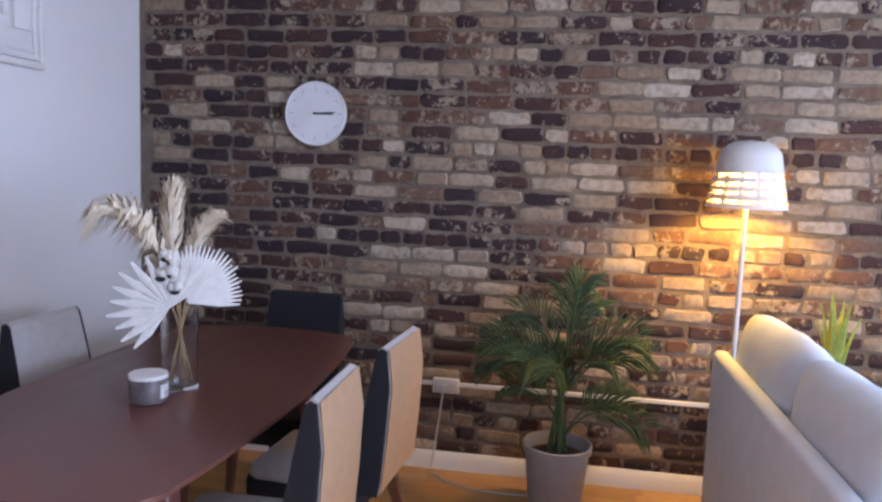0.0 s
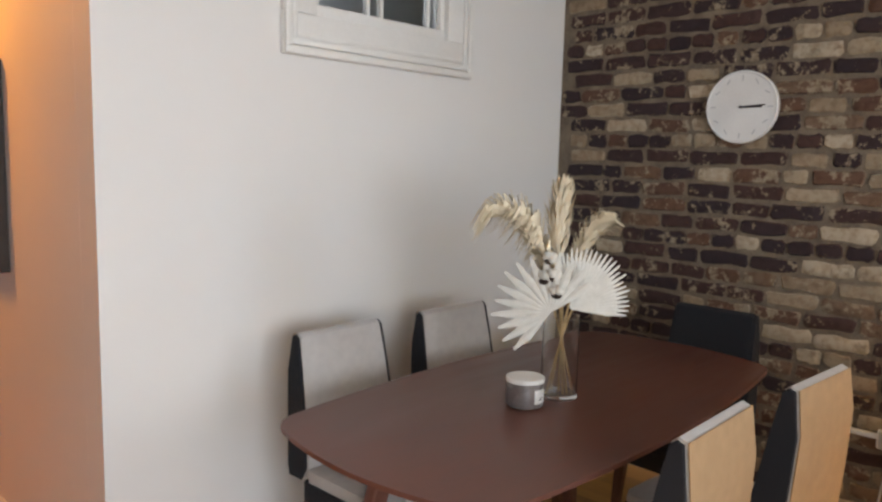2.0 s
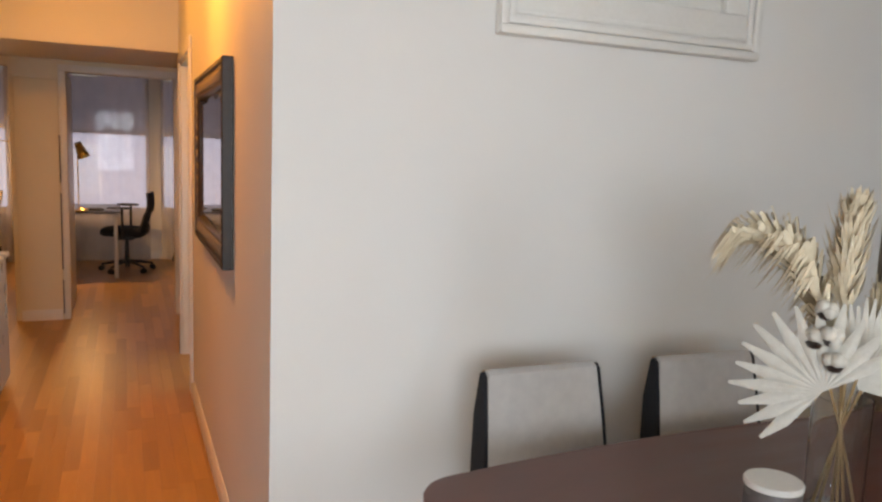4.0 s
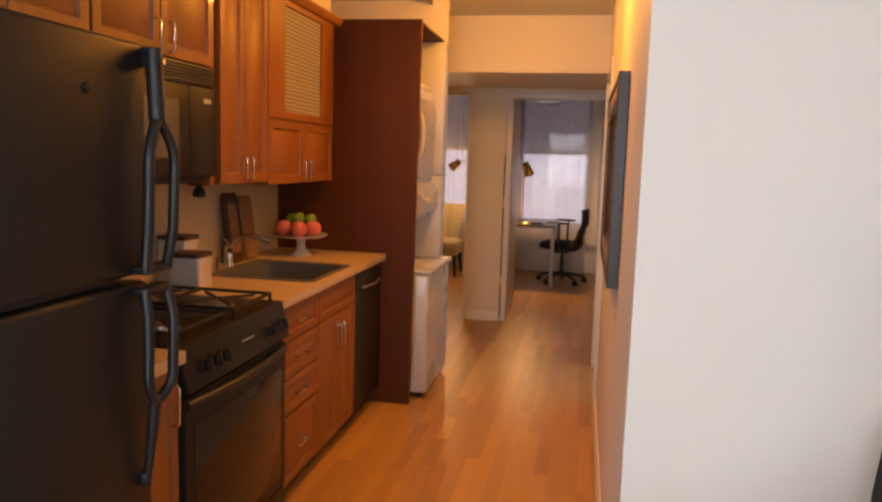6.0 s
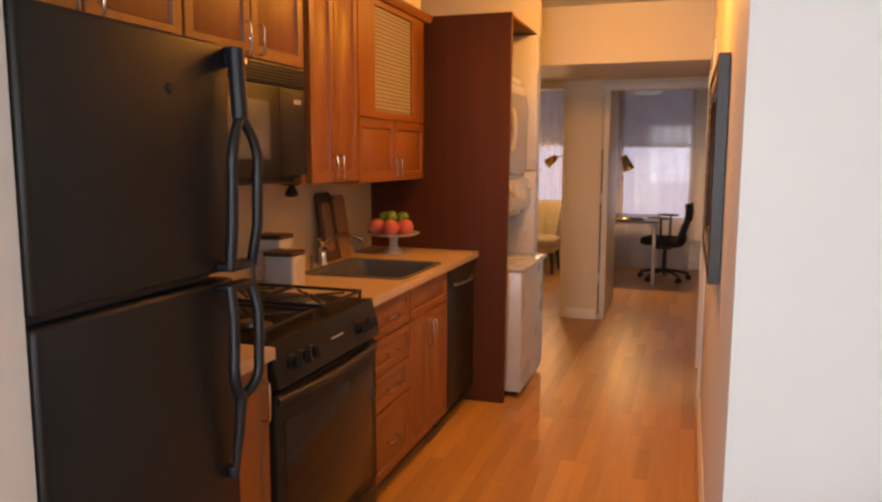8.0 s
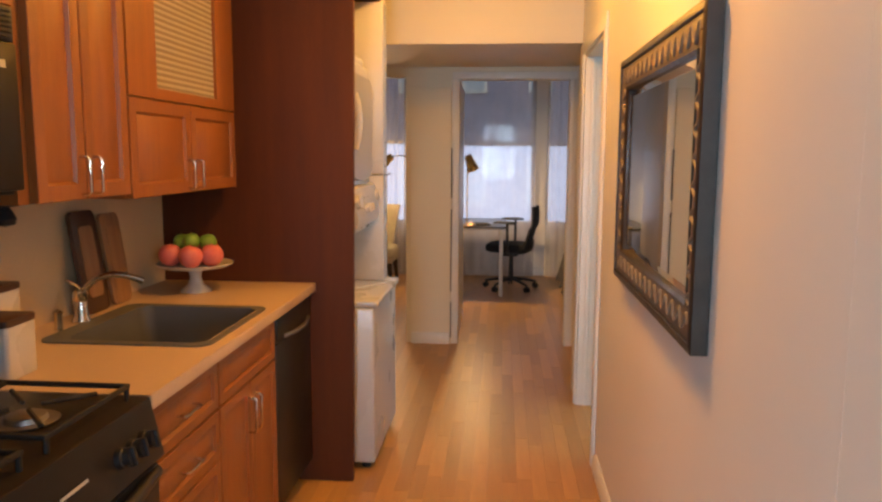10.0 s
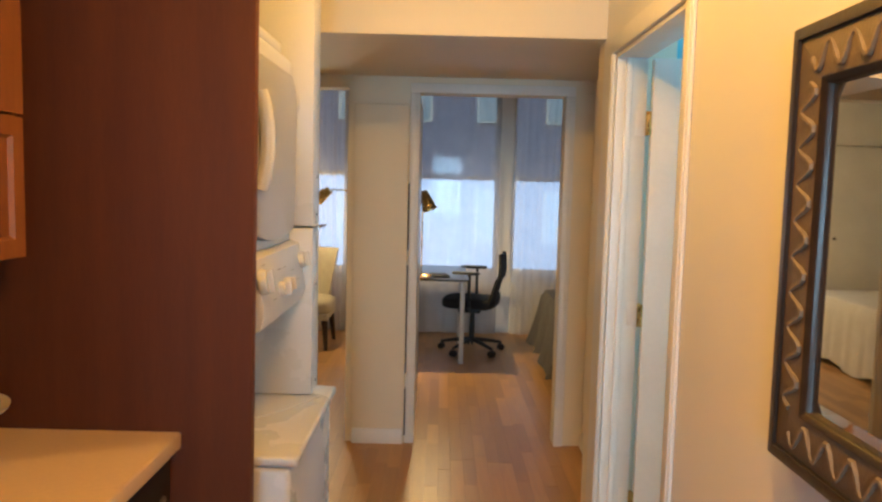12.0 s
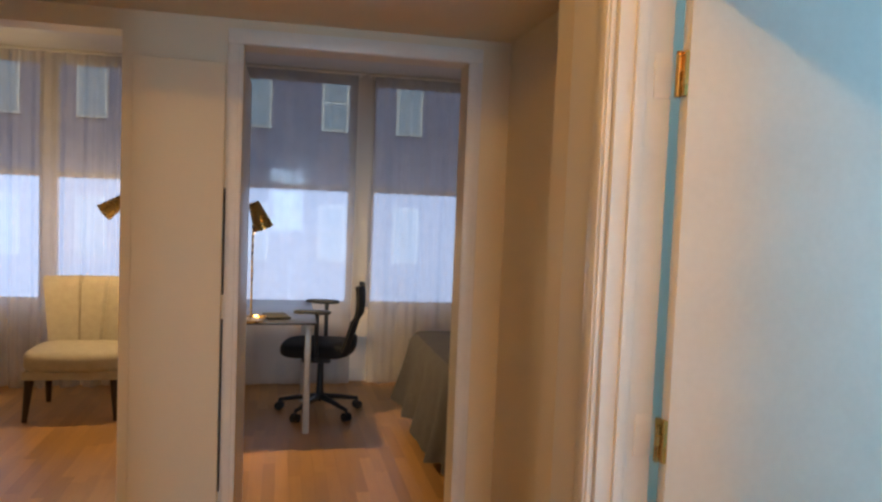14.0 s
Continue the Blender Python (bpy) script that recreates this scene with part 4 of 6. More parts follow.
def sofa():
    t = thing("sofa", "pale grey fabric sofa with plump loose back cushions", "sofa", (1.08, -3.22, 0))
    part("back_frame", box(-0.70, 0.385, 0.10, 0.70, 0.445, 0.845, 0.022, 4), SOFAFAB, t)
    part("seat_frame", box(-0.70, -0.44, 0.10, 0.70, 0.38, 0.30, 0.02, 3), SOFAFAB, t)
    for s in (-1, 1):
        part("arm", box(s * 0.57 if s > 0 else -0.70, -0.45, 0.305, 0.70 if s > 0 else -0.57, 0.10, 0.60, 0.04, 4), SOFAFAB, t)
        part("seat_cushion", moved(cushion(0.56, 0.62, 0.16), Matrix.Translation((s * 0.284, -0.13, 0.385))), SOFAFAB, t)
        part("back_cushion", moved(roll_cushion(0.675, 0.235, 0.62), Matrix.Translation((s * 0.338, 0.262, 0.70)) @ Matrix.Rotation(radians(-5), 4, "X")), SOFAFAB, t, "plump loose back cushion")
    for sx in (-0.62, 0.62):
        for sy in (-0.38, 0.38):
            part("foot", lathe([(0, 0), (0.018, 0), (0.026, 0.10), (0, 0.10)], 16, Matrix.Translation((sx, sy, 0))), DARKLEG, t)


sofa()


def corner_things():
    t = thing("side_table", "small white side table behind the sofa", "table", (2.09, -3.36, 0))
    part("tabletop", lathe([(0, 0.52), (0.19, 0.52), (0.195, 0.53), (0.19, 0.545), (0, 0.545)], 40), ENAMEL, t)
    part("pole", rod((0, 0, 0.02), (0, 0, 0.52), 0.02), ENAMEL, t)
    part("base", lathe([(0, 0), (0.14, 0), (0.14, 0.012), (0.02, 0.03), (0, 0.03)], 32), ENAMEL, t)
    p = thing("snake_plant", "yellow-green snake plant in a small pot", "plant", (2.09, -3.33, 0.547))
    part("pot", lathe([(0, 0), (0.06, 0), (0.078, 0.15), (0.074, 0.152), (0.07, 0.13), (0, 0.13)], 32), POTGREY, p)
    rnd = random.Random(2)
    for k in range(8):
        a = k * 2.4
        b = Vector((0.03 * math.cos(a), 0.03 * math.sin(a), 0.125))
        h = rnd.uniform(0.24, 0.38)
        d = Vector((math.cos(a), math.sin(a), 0))
        bm = bmesh.new()
        rows = []
        for i in range(9):
            f = i / 8
            c = b + Vector((0, 0, h * f)) + d * (0.05 * f * f)
            s = Vector((-d.y, d.x, 0)) * (0.018 * math.sin(math.pi * (0.25 + 0.72 * f)))
            rows.append([bm.verts.new(c - s), bm.verts.new(c + d * 0.004), bm.verts.new(c + s), bm.verts.new(c + d * 0.007)])
        for r0, r1 in zip(rows, rows[1:]):
            for i in range(4):
                bm.faces.new((r0[i], r0[(i + 1) % 4], r1[(i + 1) % 4], r1[i]))
        part("leaf", bm, SNAKE, p)
    c = thing("teal_armchair", "teal fabric armchair in the corner", "armchair", (1.84, -4.16, 0), 20)
    part("seat", moved(cushion(0.66, 0.62, 0.22), Matrix.Translation((0, 0, 0.34))), TEALFAB, c)
    part("backrest", moved(cushion(0.70, 0.18, 0.58), Matrix.Translation((0.0, 0.36, 0.50))), TEALFAB, c)
    for s in (-1, 1):
        part("arm", moved(cushion(0.14, 0.66, 0.34), Matrix.Translation((s * 0.40, 0, 0.42))), TEALFAB, c)
        for y in (-0.25, 0.25):
            part("leg", rod((s * 0.3, y, 0), (s * 0.28, y, 0.25), 0.015, 0.022), DARKLEG, c)


corner_things()

# ---------------------------------------------------------------- kitchen
def panel_door(y0, y1, z0, z1, x, thick=0.02, rail=0.055, hole=None):
    """A raised-panel cabinet front that faces +x, its face at x."""
    bm = box(x - thick, y0 + 0.0015, z0 + 0.0015, x, y1 - 0.0015, z1 - 0.0015)
    bm.faces.ensure_lookup_table()
    front = max(bm.faces, key=lambda f: f.calc_center_median().x)
    r = min(rail, (y1 - y0) * 0.26, (z1 - z0) * 0.26)
    bmesh.ops.inset_region(bm, faces=[front], thickness=0.003, depth=0.002)
    bmesh.ops.inset_region(bm, faces=[front], thickness=r, depth=0)
    bmesh.ops.inset_region(bm, faces=[front], thickness=0.010, depth=-0.010)
    if hole:
        bmesh.ops.inset_region(bm, faces=[front], thickness=0.004, depth=-0.003)
    else:
        bmesh.ops.inset_region(bm, faces=[front], thickness=min(0.024, r * 0.55), depth=0.009)
    return bm


def bar_pull(a, b, out=0.028, r=0.0045):
    a, b = Vector(a), Vector(b)
    o = Vector((out, 0, 0))
    d = (b - a).normalized() * 0.008
    return tube([a, a + o - Vector((0.006, 0, 0)), a + o + d, b + o - d, b + o - Vector((0.006, 0, 0)), b], r, 8)


def wall_cabinet(label, y0, y1, z0, z1, fronts, x=-1.58, glass=None):
    t = thing("wall_cabinet", label, "cabinet", group="kitchen wall cabinets")
    part("body", box(KIT_X + 0.002, y0 + 0.001, z0, x - 0.022, y1 - 0.001, z1, 0.002), CHERRY, t)
    for (a, b, c, d, hy, hz) in fronts:
        dr = part("door", panel_door(a, b, c, d, x), CHERRY, t)
        if hy is not None:
            part("handle", bar_pull((x, hy, hz), (x, hy, hz + 0.10)), CHROME, dr, "brushed metal bar handle")
    if glass:
        a, b, c, d = glass
        bm = wall_with_holes("x", x - 0.02, 0.022, a + 0.0015, b - 0.0015, c, d, [(a + 0.192, b - 0.188, c + 0.035, d - 0.028)])
        dr = part("flap_door", bm, CHERRY, t, "lift-up door with a ribbed glass pane")
        part("pane", box(x - 0.015, a + 0.193, c + 0.036, x - 0.009, b - 0.189, d - 0.029), RIBBED, dr, "ribbed glass pane")
    return t


wall_cabinet("cherry wood wall cabinet above the refrigerator", -0.965, 0.06, 1.80, 2.21,
             [(-0.74, -0.335, 1.80, 2.21, -0.375, 1.815), (-0.33, 0.055, 1.80, 2.21, -0.29, 1.815)])
wall_cabinet("cherry wood wall cabinet above the microwave", 0.062, 0.80, 1.80, 2.21,
             [(0.065, 0.425, 1.80, 2.21, 0.385, 1.815), (0.43, 0.795, 1.80, 2.21, 0.47, 1.815)])
wall_cabinet("tall cherry wood wall cabinet with two narrow doors", 0.802, 1.305, 1.345, 2.21,
             [(0.845, 1.062, 1.345, 2.21, 1.035, 1.36), (1.066, 1.302, 1.345, 2.21, 1.095, 1.36)])
wall_cabinet("cherry wood wall cabinet with a ribbed glass flap", 1.307, 2.20, 1.33, 2.21,
             [(1.31, 1.752, 1.33, 1.640, 1.715, 1.345), (1.756, 2.198, 1.33, 1.640, 1.79, 1.345)], glass=(1.31, 2.198, 1.645, 2.21))
single("cabinet_filler", box(KIT_X + 0.002, 2.202, 1.33, -1.64, 2.276, 2.21, 0.002), CHERRY, "cherry wood filler strip beside the tall panel", "panel")
single("cornice", prism([(0, 0), (0.035, 0), (0.05, 0.03), (0.05, 0.042), (0, 0.042)], -0.965, 2.276, Matrix(((1, 0, 0, -1.60), (0, 0, 1, 0), (0, 1, 0, 2.212), (0, 0, 0, 1)))), CHERRY,
       "cherry wood cornice along the wall cabinets", "cornice")
structure("soffit", box(KIT_X + 0.002, -0.965, 2.256, -1.625, 2.276, CEIL_Z - 0.002), CREAM, "cream boxed soffit above the wall cabinets", "soffit")
t_ = thing("tall_panel", "tall dark red veneered end panel by the laundry niche", "panel")
bm = bmesh.new()
add_box(bm, KIT_X + 0.002, 2.280, 0.0, -1.098, 2.314, 2.257, 0.002)
for v in bm.verts:
    if v.co.x > -1.2:
        v.co.x += -0.010 + 0.022 * (v.co.z / 2.257)
part("board", bm, MAHOGANY, t_)
part("top_board", box(KIT_X + 0.002, 2.3145, 2.24, -1.10, 3.098, 2.257, 0.002), MAHOGANY, t_, "dark red board over the niche")


def refrigerator():
    t = thing("refrigerator", "black top-freezer refrigerator with long black handles", "refrigerator")
    part("body", box(KIT_X + 0.03, -0.962, 0.03, -1.185, -0.398, 1.705, 0.006), BLACKGLOSS, t)
    for name, z0, z1 in (("freezer_door", 1.197, 1.712), ("fridge_door", 0.09, 1.180)):
        d = part(name, box(-1.183, -0.965, z0, -1.118, -0.395, z1, 0.012, 3), BLACKGLOSS, t)
        if name == "freezer_door":
            h = bmesh.new()
            add_tube(h, [(-1.09, -0.408, 1.70), (-1.085, -0.410, 1.62), (-1.08, -0.412, 1.545)], 0.019, 10)
            for dy, dx in ((-0.044, 0.0), (0.040, 0.010)):
                add_tube(h, arc((-1.08, -0.412, 1.55), (-1.07 + dx, -0.412 + dy * 1.25, 1.49), (-1.075 + dx, -0.412 + dy, 1.42)) + [(-1.078 + dx, -0.414 + dy, 1.30), (-1.085, -0.416 + dy, 1.212)], 0.0125, 10)
            add_box(h, -1.118, -0.470, 1.203, -1.075, -0.362, 1.222, 0.006)
            add_box(h, -1.118, -0.417, 1.66, -1.085, -0.387, 1.705, 0.005)
            part("handle", h, BLACKPLASTIC, d, "long forked black handle")
            part("badge", lathe([(0, 0), (0.006, 0), (0.006, 0.003), (0, 0.003)], 16, Matrix.Translation((-1.0665, -0.408, 1.672)) @ Matrix.Rotation(radians(90), 4, "Y")), CHROME, d, "small round metal cap")
            part("lock_cap", lathe([(0, 0), (0.011, 0), (0.010, 0.004), (0, 0.005)], 20, Matrix.Translation((-1.1178, -0.60, 1.598)) @ Matrix.Rotation(radians(90), 4, "Y")), BLACKGLOSS, d)
        else:
            h = bmesh.new()
            for dy, dx in ((-0.044, 0.0), (0.040, 0.010)):
                add_tube(h, [(-1.085, -0.420 + dy, 1.165), (-1.076 + dx, -0.422 + dy, 1.10), (-1.075 + dx, -0.425 + dy, 1.02)] + arc((-1.075 + dx, -0.428 + dy, 0.99), (-1.07 + dx, -0.430 + dy * 1.1, 0.93), (-1.082, -0.435, 0.905)), 0.0125, 10)
            add_tube(h, [(-1.082, -0.435, 0.915), (-1.090, -0.438, 0.82), (-1.104, -0.442, 0.705)], 0.015, 10, 0.009)
            add_box(h, -1.118, -0.454, 0.706, -1.100, -0.430, 0.735, 0.005)
            add_box(h, -1.118, -0.474, 1.155, -1.075, -0.368, 1.174, 0.006)
            part("handle", h, BLACKPLASTIC, d, "long forked black handle")
    part("kick_grille", box(-1.24, -0.96, 0.0, -1.19, -0.40, 0.085, 0.004), BLACKPLASTIC, t)
    part("gasket_strip", box(-1.18, -0.955, 1.1815, -1.150, -0.48, 1.1955), BLACKPLASTIC, t, "dark gap strip between the doors")


refrigerator()


def base_unit(name, label, y0, y1, fronts, x=-1.292, top=0.871):
    t = thing(name, label, "cabinet", group="kitchen base cabinets")
    part("body", box(KIT_X + 0.002, y0 + 0.001, 0.10, x - 0.022, y1 - 0.001, top, 0.002), CHERRY, t)
    part("kick_board", box(KIT_X + 0.05, y0 + 0.001, 0.0, x - 0.075, y1 - 0.001, 0.099), DARKLEG, t, "dark recessed kick board")
    for kind, a, b, c, d, hand in fronts:
        f = part(kind, panel_door(a, b, c, d, x, rail=0.045), CHERRY, t)
        if hand == "h":
            m = (a + b) / 2
            part("handle", bar_pull((x, m - 0.05, (c + d) / 2), (x, m + 0.05, (c + d) / 2)), CHROME, f, "brushed metal bar handle")
        elif hand is not None:
            part("handle", bar_pull((x, hand, d - 0.17), (x, hand, d - 0.05)), CHROME, f, "brushed metal bar handle")
    return t


base_unit("base_cabinet", "narrow cherry wood base cabinet beside the stove", -0.39, -0.032, [("door", -0.387, -0.036, 0.10, 0.868, -0.075)], -1.262)
base_unit("drawer_unit", "cherry wood drawer unit with bar handles", 0.742, 1.21,
          [("drawer", 0.745, 1.207, 0.715, 0.868, "h"), ("drawer", 0.745, 1.207, 0.560, 0.711, "h"), ("drawer", 0.745, 1.207, 0.405, 0.556, "h"), ("drawer", 0.745, 1.207, 0.10, 0.398, "h")])
base_unit("sink_cabinet", "cherry wood sink cabinet with two doors", 1.212, 1.765,
          [("false_front", 1.215, 1.762, 0.715, 0.868, None), ("door", 1.215, 1.487, 0.10, 0.711, 1.462), ("door", 1.490, 1.762, 0.10, 0.711, 1.515)], top=0.735)


def counter(y0, y1, x, hole=None):
    if hole:
        hy0, hy1, hx0, hx1 = hole
        bm = wall_with_holes("x", 0.873, 0.037, y0, y1, -x, -KIT_X - 0.002, [(hy0, hy1, -hx1, -hx0)])
        for v in bm.verts:
            v.co = (-v.co.z, v.co.y, v.co.x)
    else:
        bm = box(KIT_X + 0.002, y0, 0.873, x, y1, 0.91, 0.004)
    return bm


top_ = single("worktop", counter(-0.392, -0.030, -1.24), COUNTER, "short beige laminate worktop beside the stove", "worktop")
part("front_edge", box(-1.2395, -0.391, 0.8735, -1.2365, -0.031, 0.9085, 0.001), COUNTER, top_, "rounded laminate front edge")
top_ = single("worktop", counter(0.742, 2.278, -1.268, (1.19, 1.72, -1.80, -1.335)), COUNTER, "long beige laminate worktop with an inset sink", "worktop")
part("front_edge", box(-1.2675, 0.743, 0.8735, -1.2645, 2.277, 0.9085, 0.001), COUNTER, top_, "rounded laminate front edge")


def stove():
    t = thing("gas_stove", "black gas stove with four burners and oven", "stove")
    part("body", box(KIT_X + 0.03, -0.024, 0.03, -1.285, 0.734, 0.885, 0.003), BLACKGLOSS, t)
    part("cooktop", box(KIT_X + 0.03, -0.026, 0.886, -1.262, 0.736, 0.912, 0.008), BLACKGLOSS, t)
    bm = bmesh.new()
    prof = [(-1.284, 0.765), (-1.232, 0.775), (-1.262, 0.905), (-1.284, 0.905)]
    add_prism(bm, prof, -0.022, 0.732, Matrix(((1, 0, 0, 0), (0, 0, 1, 0), (0, 1, 0, 0), (0, 0, 0, 1))), 0.005)
    cp = part("control_panel", bm, BLACKGLOSS, t)
    tilt = Matrix.Rotation(radians(90 - 13), 4, "Y")
    for y in (0.075, 0.135, 0.195, 0.555, 0.605, 0.655):
        m = Matrix.Translation((-1.246, y, 0.835)) @ tilt
        k = bmesh.new()
        add_lathe(k, [(0, 0.0), (0.024, 0.0), (0.022, 0.012), (0.019, 0.014), (0.018, 0.03), (0, 0.032)], 20, m)
        add_box(k, -0.02, -0.005, 0.014, 0.02, 0.005, 0.038, 0.002, m=m)
        part("knob", k, BLACKPLASTIC, cp, "black control knob")
    m = Matrix.Translation((-1.2435, 0.385, 0.845)) @ tilt
    part("print_bar", box(-0.003, -0.045, 0, 0.003, 0.045, 0.0015, m=m), SILVERINK, cp, "small pale printed line")
    d = part("oven_door", box(-1.284, -0.020, 0.175, -1.248, 0.730, 0.755, 0.006), BLACKGLOSS, t)
    part("window", box(-1.2478, 0.03, 0.22, -1.2455, 0.68, 0.66, 0.001), DARKGLASS, d, "dark oven window")
    part("handle", tube(arc((-1.250, -0.01, 0.735), (-1.180, 0.355, 0.735), (-1.250, 0.72, 0.735), 20), 0.015, 10), BLACKPLASTIC, d, "bowed black door handle")
    part("drawer", box(-1.284, -0.020, 0.04, -1.252, 0.730, 0.168, 0.006), BLACKGLOSS, t)
    for cx in (-1.44, -1.74):
        for cy in (0.165, 0.545):
            part("burner", lathe([(0, 0.9125), (0.062, 0.9125), (0.066, 0.917), (0.042, 0.918), (0.040, 0.928), (0.030, 0.932), (0, 0.932)], 28, Matrix.Translation((cx, cy, 0))), STEEL, t, "steel burner ring and cap")
    for cy in (0.165, 0.545):
        g = bmesh.new()
        for x in (-1.88, -1.59, -1.30):
            add_box(g, x - 0.005, cy - 0.155, 0.938, x + 0.005, cy + 0.155, 0.950, 0.003)
        for y in (cy - 0.155, cy + 0.155):
            add_box(g, -1.885, y - 0.005, 0.938, -1.295, y + 0.005, 0.950, 0.003)
        for cx in (-1.44, -1.74):
            for k in range(4):
                a = radians(45 + 90 * k)
                p, q = Vector((cx + 0.03 * math.cos(a), cy + 0.03 * math.sin(a), 0.946)), Vector((cx + 0.14 * math.cos(a), cy + 0.14 * math.sin(a), 0.944))
                add_tube(g, [p, q], 0.0055, 6)
        for x in (-1.88, -1.30):
            for y in (cy - 0.15, cy + 0.15):
                add_rod(g, (x, y, 0.912), (x, y, 0.94), 0.006, 0.006, 8)
        part("grate", g, BLACKIRON, t, "black cast iron pan grate")


stove()


def microwave():
    t = thing("microwave", "black microwave mounted over the gas stove", "microwave")
    part("body", box(KIT_X + 0.003, 0.004, 1.375, -1.575, 0.756, 1.794, 0.003), BLACKGLOSS, t)
    gr = part("vent_grille", box(-1.574, 0.006, 1.715, -1.552, 0.754, 1.792, 0.003), BLACKPLASTIC, t)
    for k in range(6):
        part("slat", box(-1.5518, 0.02, 1.722 + 0.0112 * k, -1.545, 0.74, 1.7285 + 0.0112 * k, 0.001), BLACKPLASTIC, gr)
    d = part("door", box(-1.574, 0.006, 1.385, -1.545, 0.552, 1.712, 0.006), BLACKGLOSS, t)
    part("window", box(-1.5448, 0.09, 1.45, -1.543, 0.475, 1.655, 0.001), GREYWINDOW, d, "grey mesh window")
    cp = part("control_panel", box(-1.574, 0.556, 1.385, -1.547, 0.754, 1.712, 0.006), BLACKGLOSS, t)
    part("badge", box(-1.5468, 0.655, 1.655, -1.5455, 0.71, 1.672), SILVERINK, cp, "small pale printed badge")
    part("underside", box(-1.90, 0.02, 1.358, -1.60, 0.74, 1.3745, 0.002), BLACKPLASTIC, t)
    h = thing("towel_hook", "small black bracket under the wall cabinet", "bracket")
    part("plate", box(-1.72, 0.85, 1.337, -1.66, 0.90, 1.3445, 0.002), BLACKPLASTIC, h)
    part("hook", lathe([(0, 0), (0.024, 0.006), (0.028, 0.02), (0.02, 0.036), (0.012, 0.05), (0, 0.052)], 16, Matrix.Translation((-1.69, 0.875, 1.286))), BLACKPLASTIC, h)


microwave()


def dishwasher():
    t = thing("dishwasher", "black dishwasher under the beige worktop", "dishwasher")
    part("body", box(KIT_X + 0.05, 1.768, 0.10, -1.32, 2.274, 0.870, 0.003), BLACKGLOSS, t)
    d = part("door", box(-1.319, 1.772, 0.115, -1.288, 2.262, 0.760, 0.005), BLACKGLOSS, t)
    cp = part("control_panel", box(-1.319, 1.772, 0.764, -1.284, 2.262, 0.868, 0.006), BLACKGLOSS, t)
    part("handle", tube(arc((-1.284, 1.86, 0.775), (-1.235, 2.03, 0.770), (-1.284, 2.21, 0.775), 14), 0.008, 8), STEEL, cp, "shiny recessed handle")
    part("filler", box(-1.319, 2.2635, 0.10, -1.292, 2.277, 0.870, 0.003), BLACKGLOSS, t)
    part("kick_board", box(-1.40, 1.77, 0.0, -1.36, 2.274, 0.098), BLACKPLASTIC, t)


dishwasher()


def sink():
    t = thing("kitchen_sink", "stainless steel inset sink with a faucet ledge", "sink")
    bm = bmesh.new()
    outer, inner = round_rect(0.53, 0.575, 0.05, 6, -1.5675, 1.455), round_rect(0.44, 0.50, 0.05, 6, -1.545, 1.455)
    low = round_rect(0.40, 0.46, 0.05, 6, -1.545, 1.455)
    rings = [[bm.verts.new((x, y, z)) for x, y in ol] for ol, z in ((outer, 0.9105), (outer, 0.915), (inner, 0.914), (inner, 0.905), (low, 0.745))]
    for a, b in zip(rings, rings[1:]):
        for i in range(len(a)):
            bm.faces.new((a[i], a[(i + 1) % len(a)], b[(i + 1) % len(a)], b[i]))
    bm.faces.new(rings[-1])
    part("basin", bm, SINKSTEEL, t)
    part("drain", lathe([(0, 0.746), (0.04, 0.746), (0.042, 0.75), (0.03, 0.749), (0, 0.747)], 24, Matrix.Translation((-1.545, 1.455, 0))), CHROME, t)
    f = thing("faucet", "chrome kitchen faucet with a single lever", "faucet", (-1.85, 1.45, 0.9112))
    part("base", lathe([(0, 0), (0.03, 0), (0.03, 0.008), (0.022, 0.02), (0.02, 0.07), (0.024, 0.075), (0.024, 0.105), (0, 0.115)], 24), CHROME, f)
    part("spout", tube(arc((0, 0, 0.08), (0.05, 0.02, 0.20), (0.19, 0.06, 0.13), 14), 0.011, 10), CHROME, f)
    part("lever", tube([(0, 0, 0.112), (-0.005, -0.03, 0.135), (0.0, -0.075, 0.15)], 0.006, 8), CHROME, f)
    part("side_tap", lathe([(0, 0), (0.014, 0), (0.012, 0.05), (0.016, 0.06), (0, 0.07)], 16, Matrix.Translation((0.0, -0.13, 0))), CHROME, f)


sink()


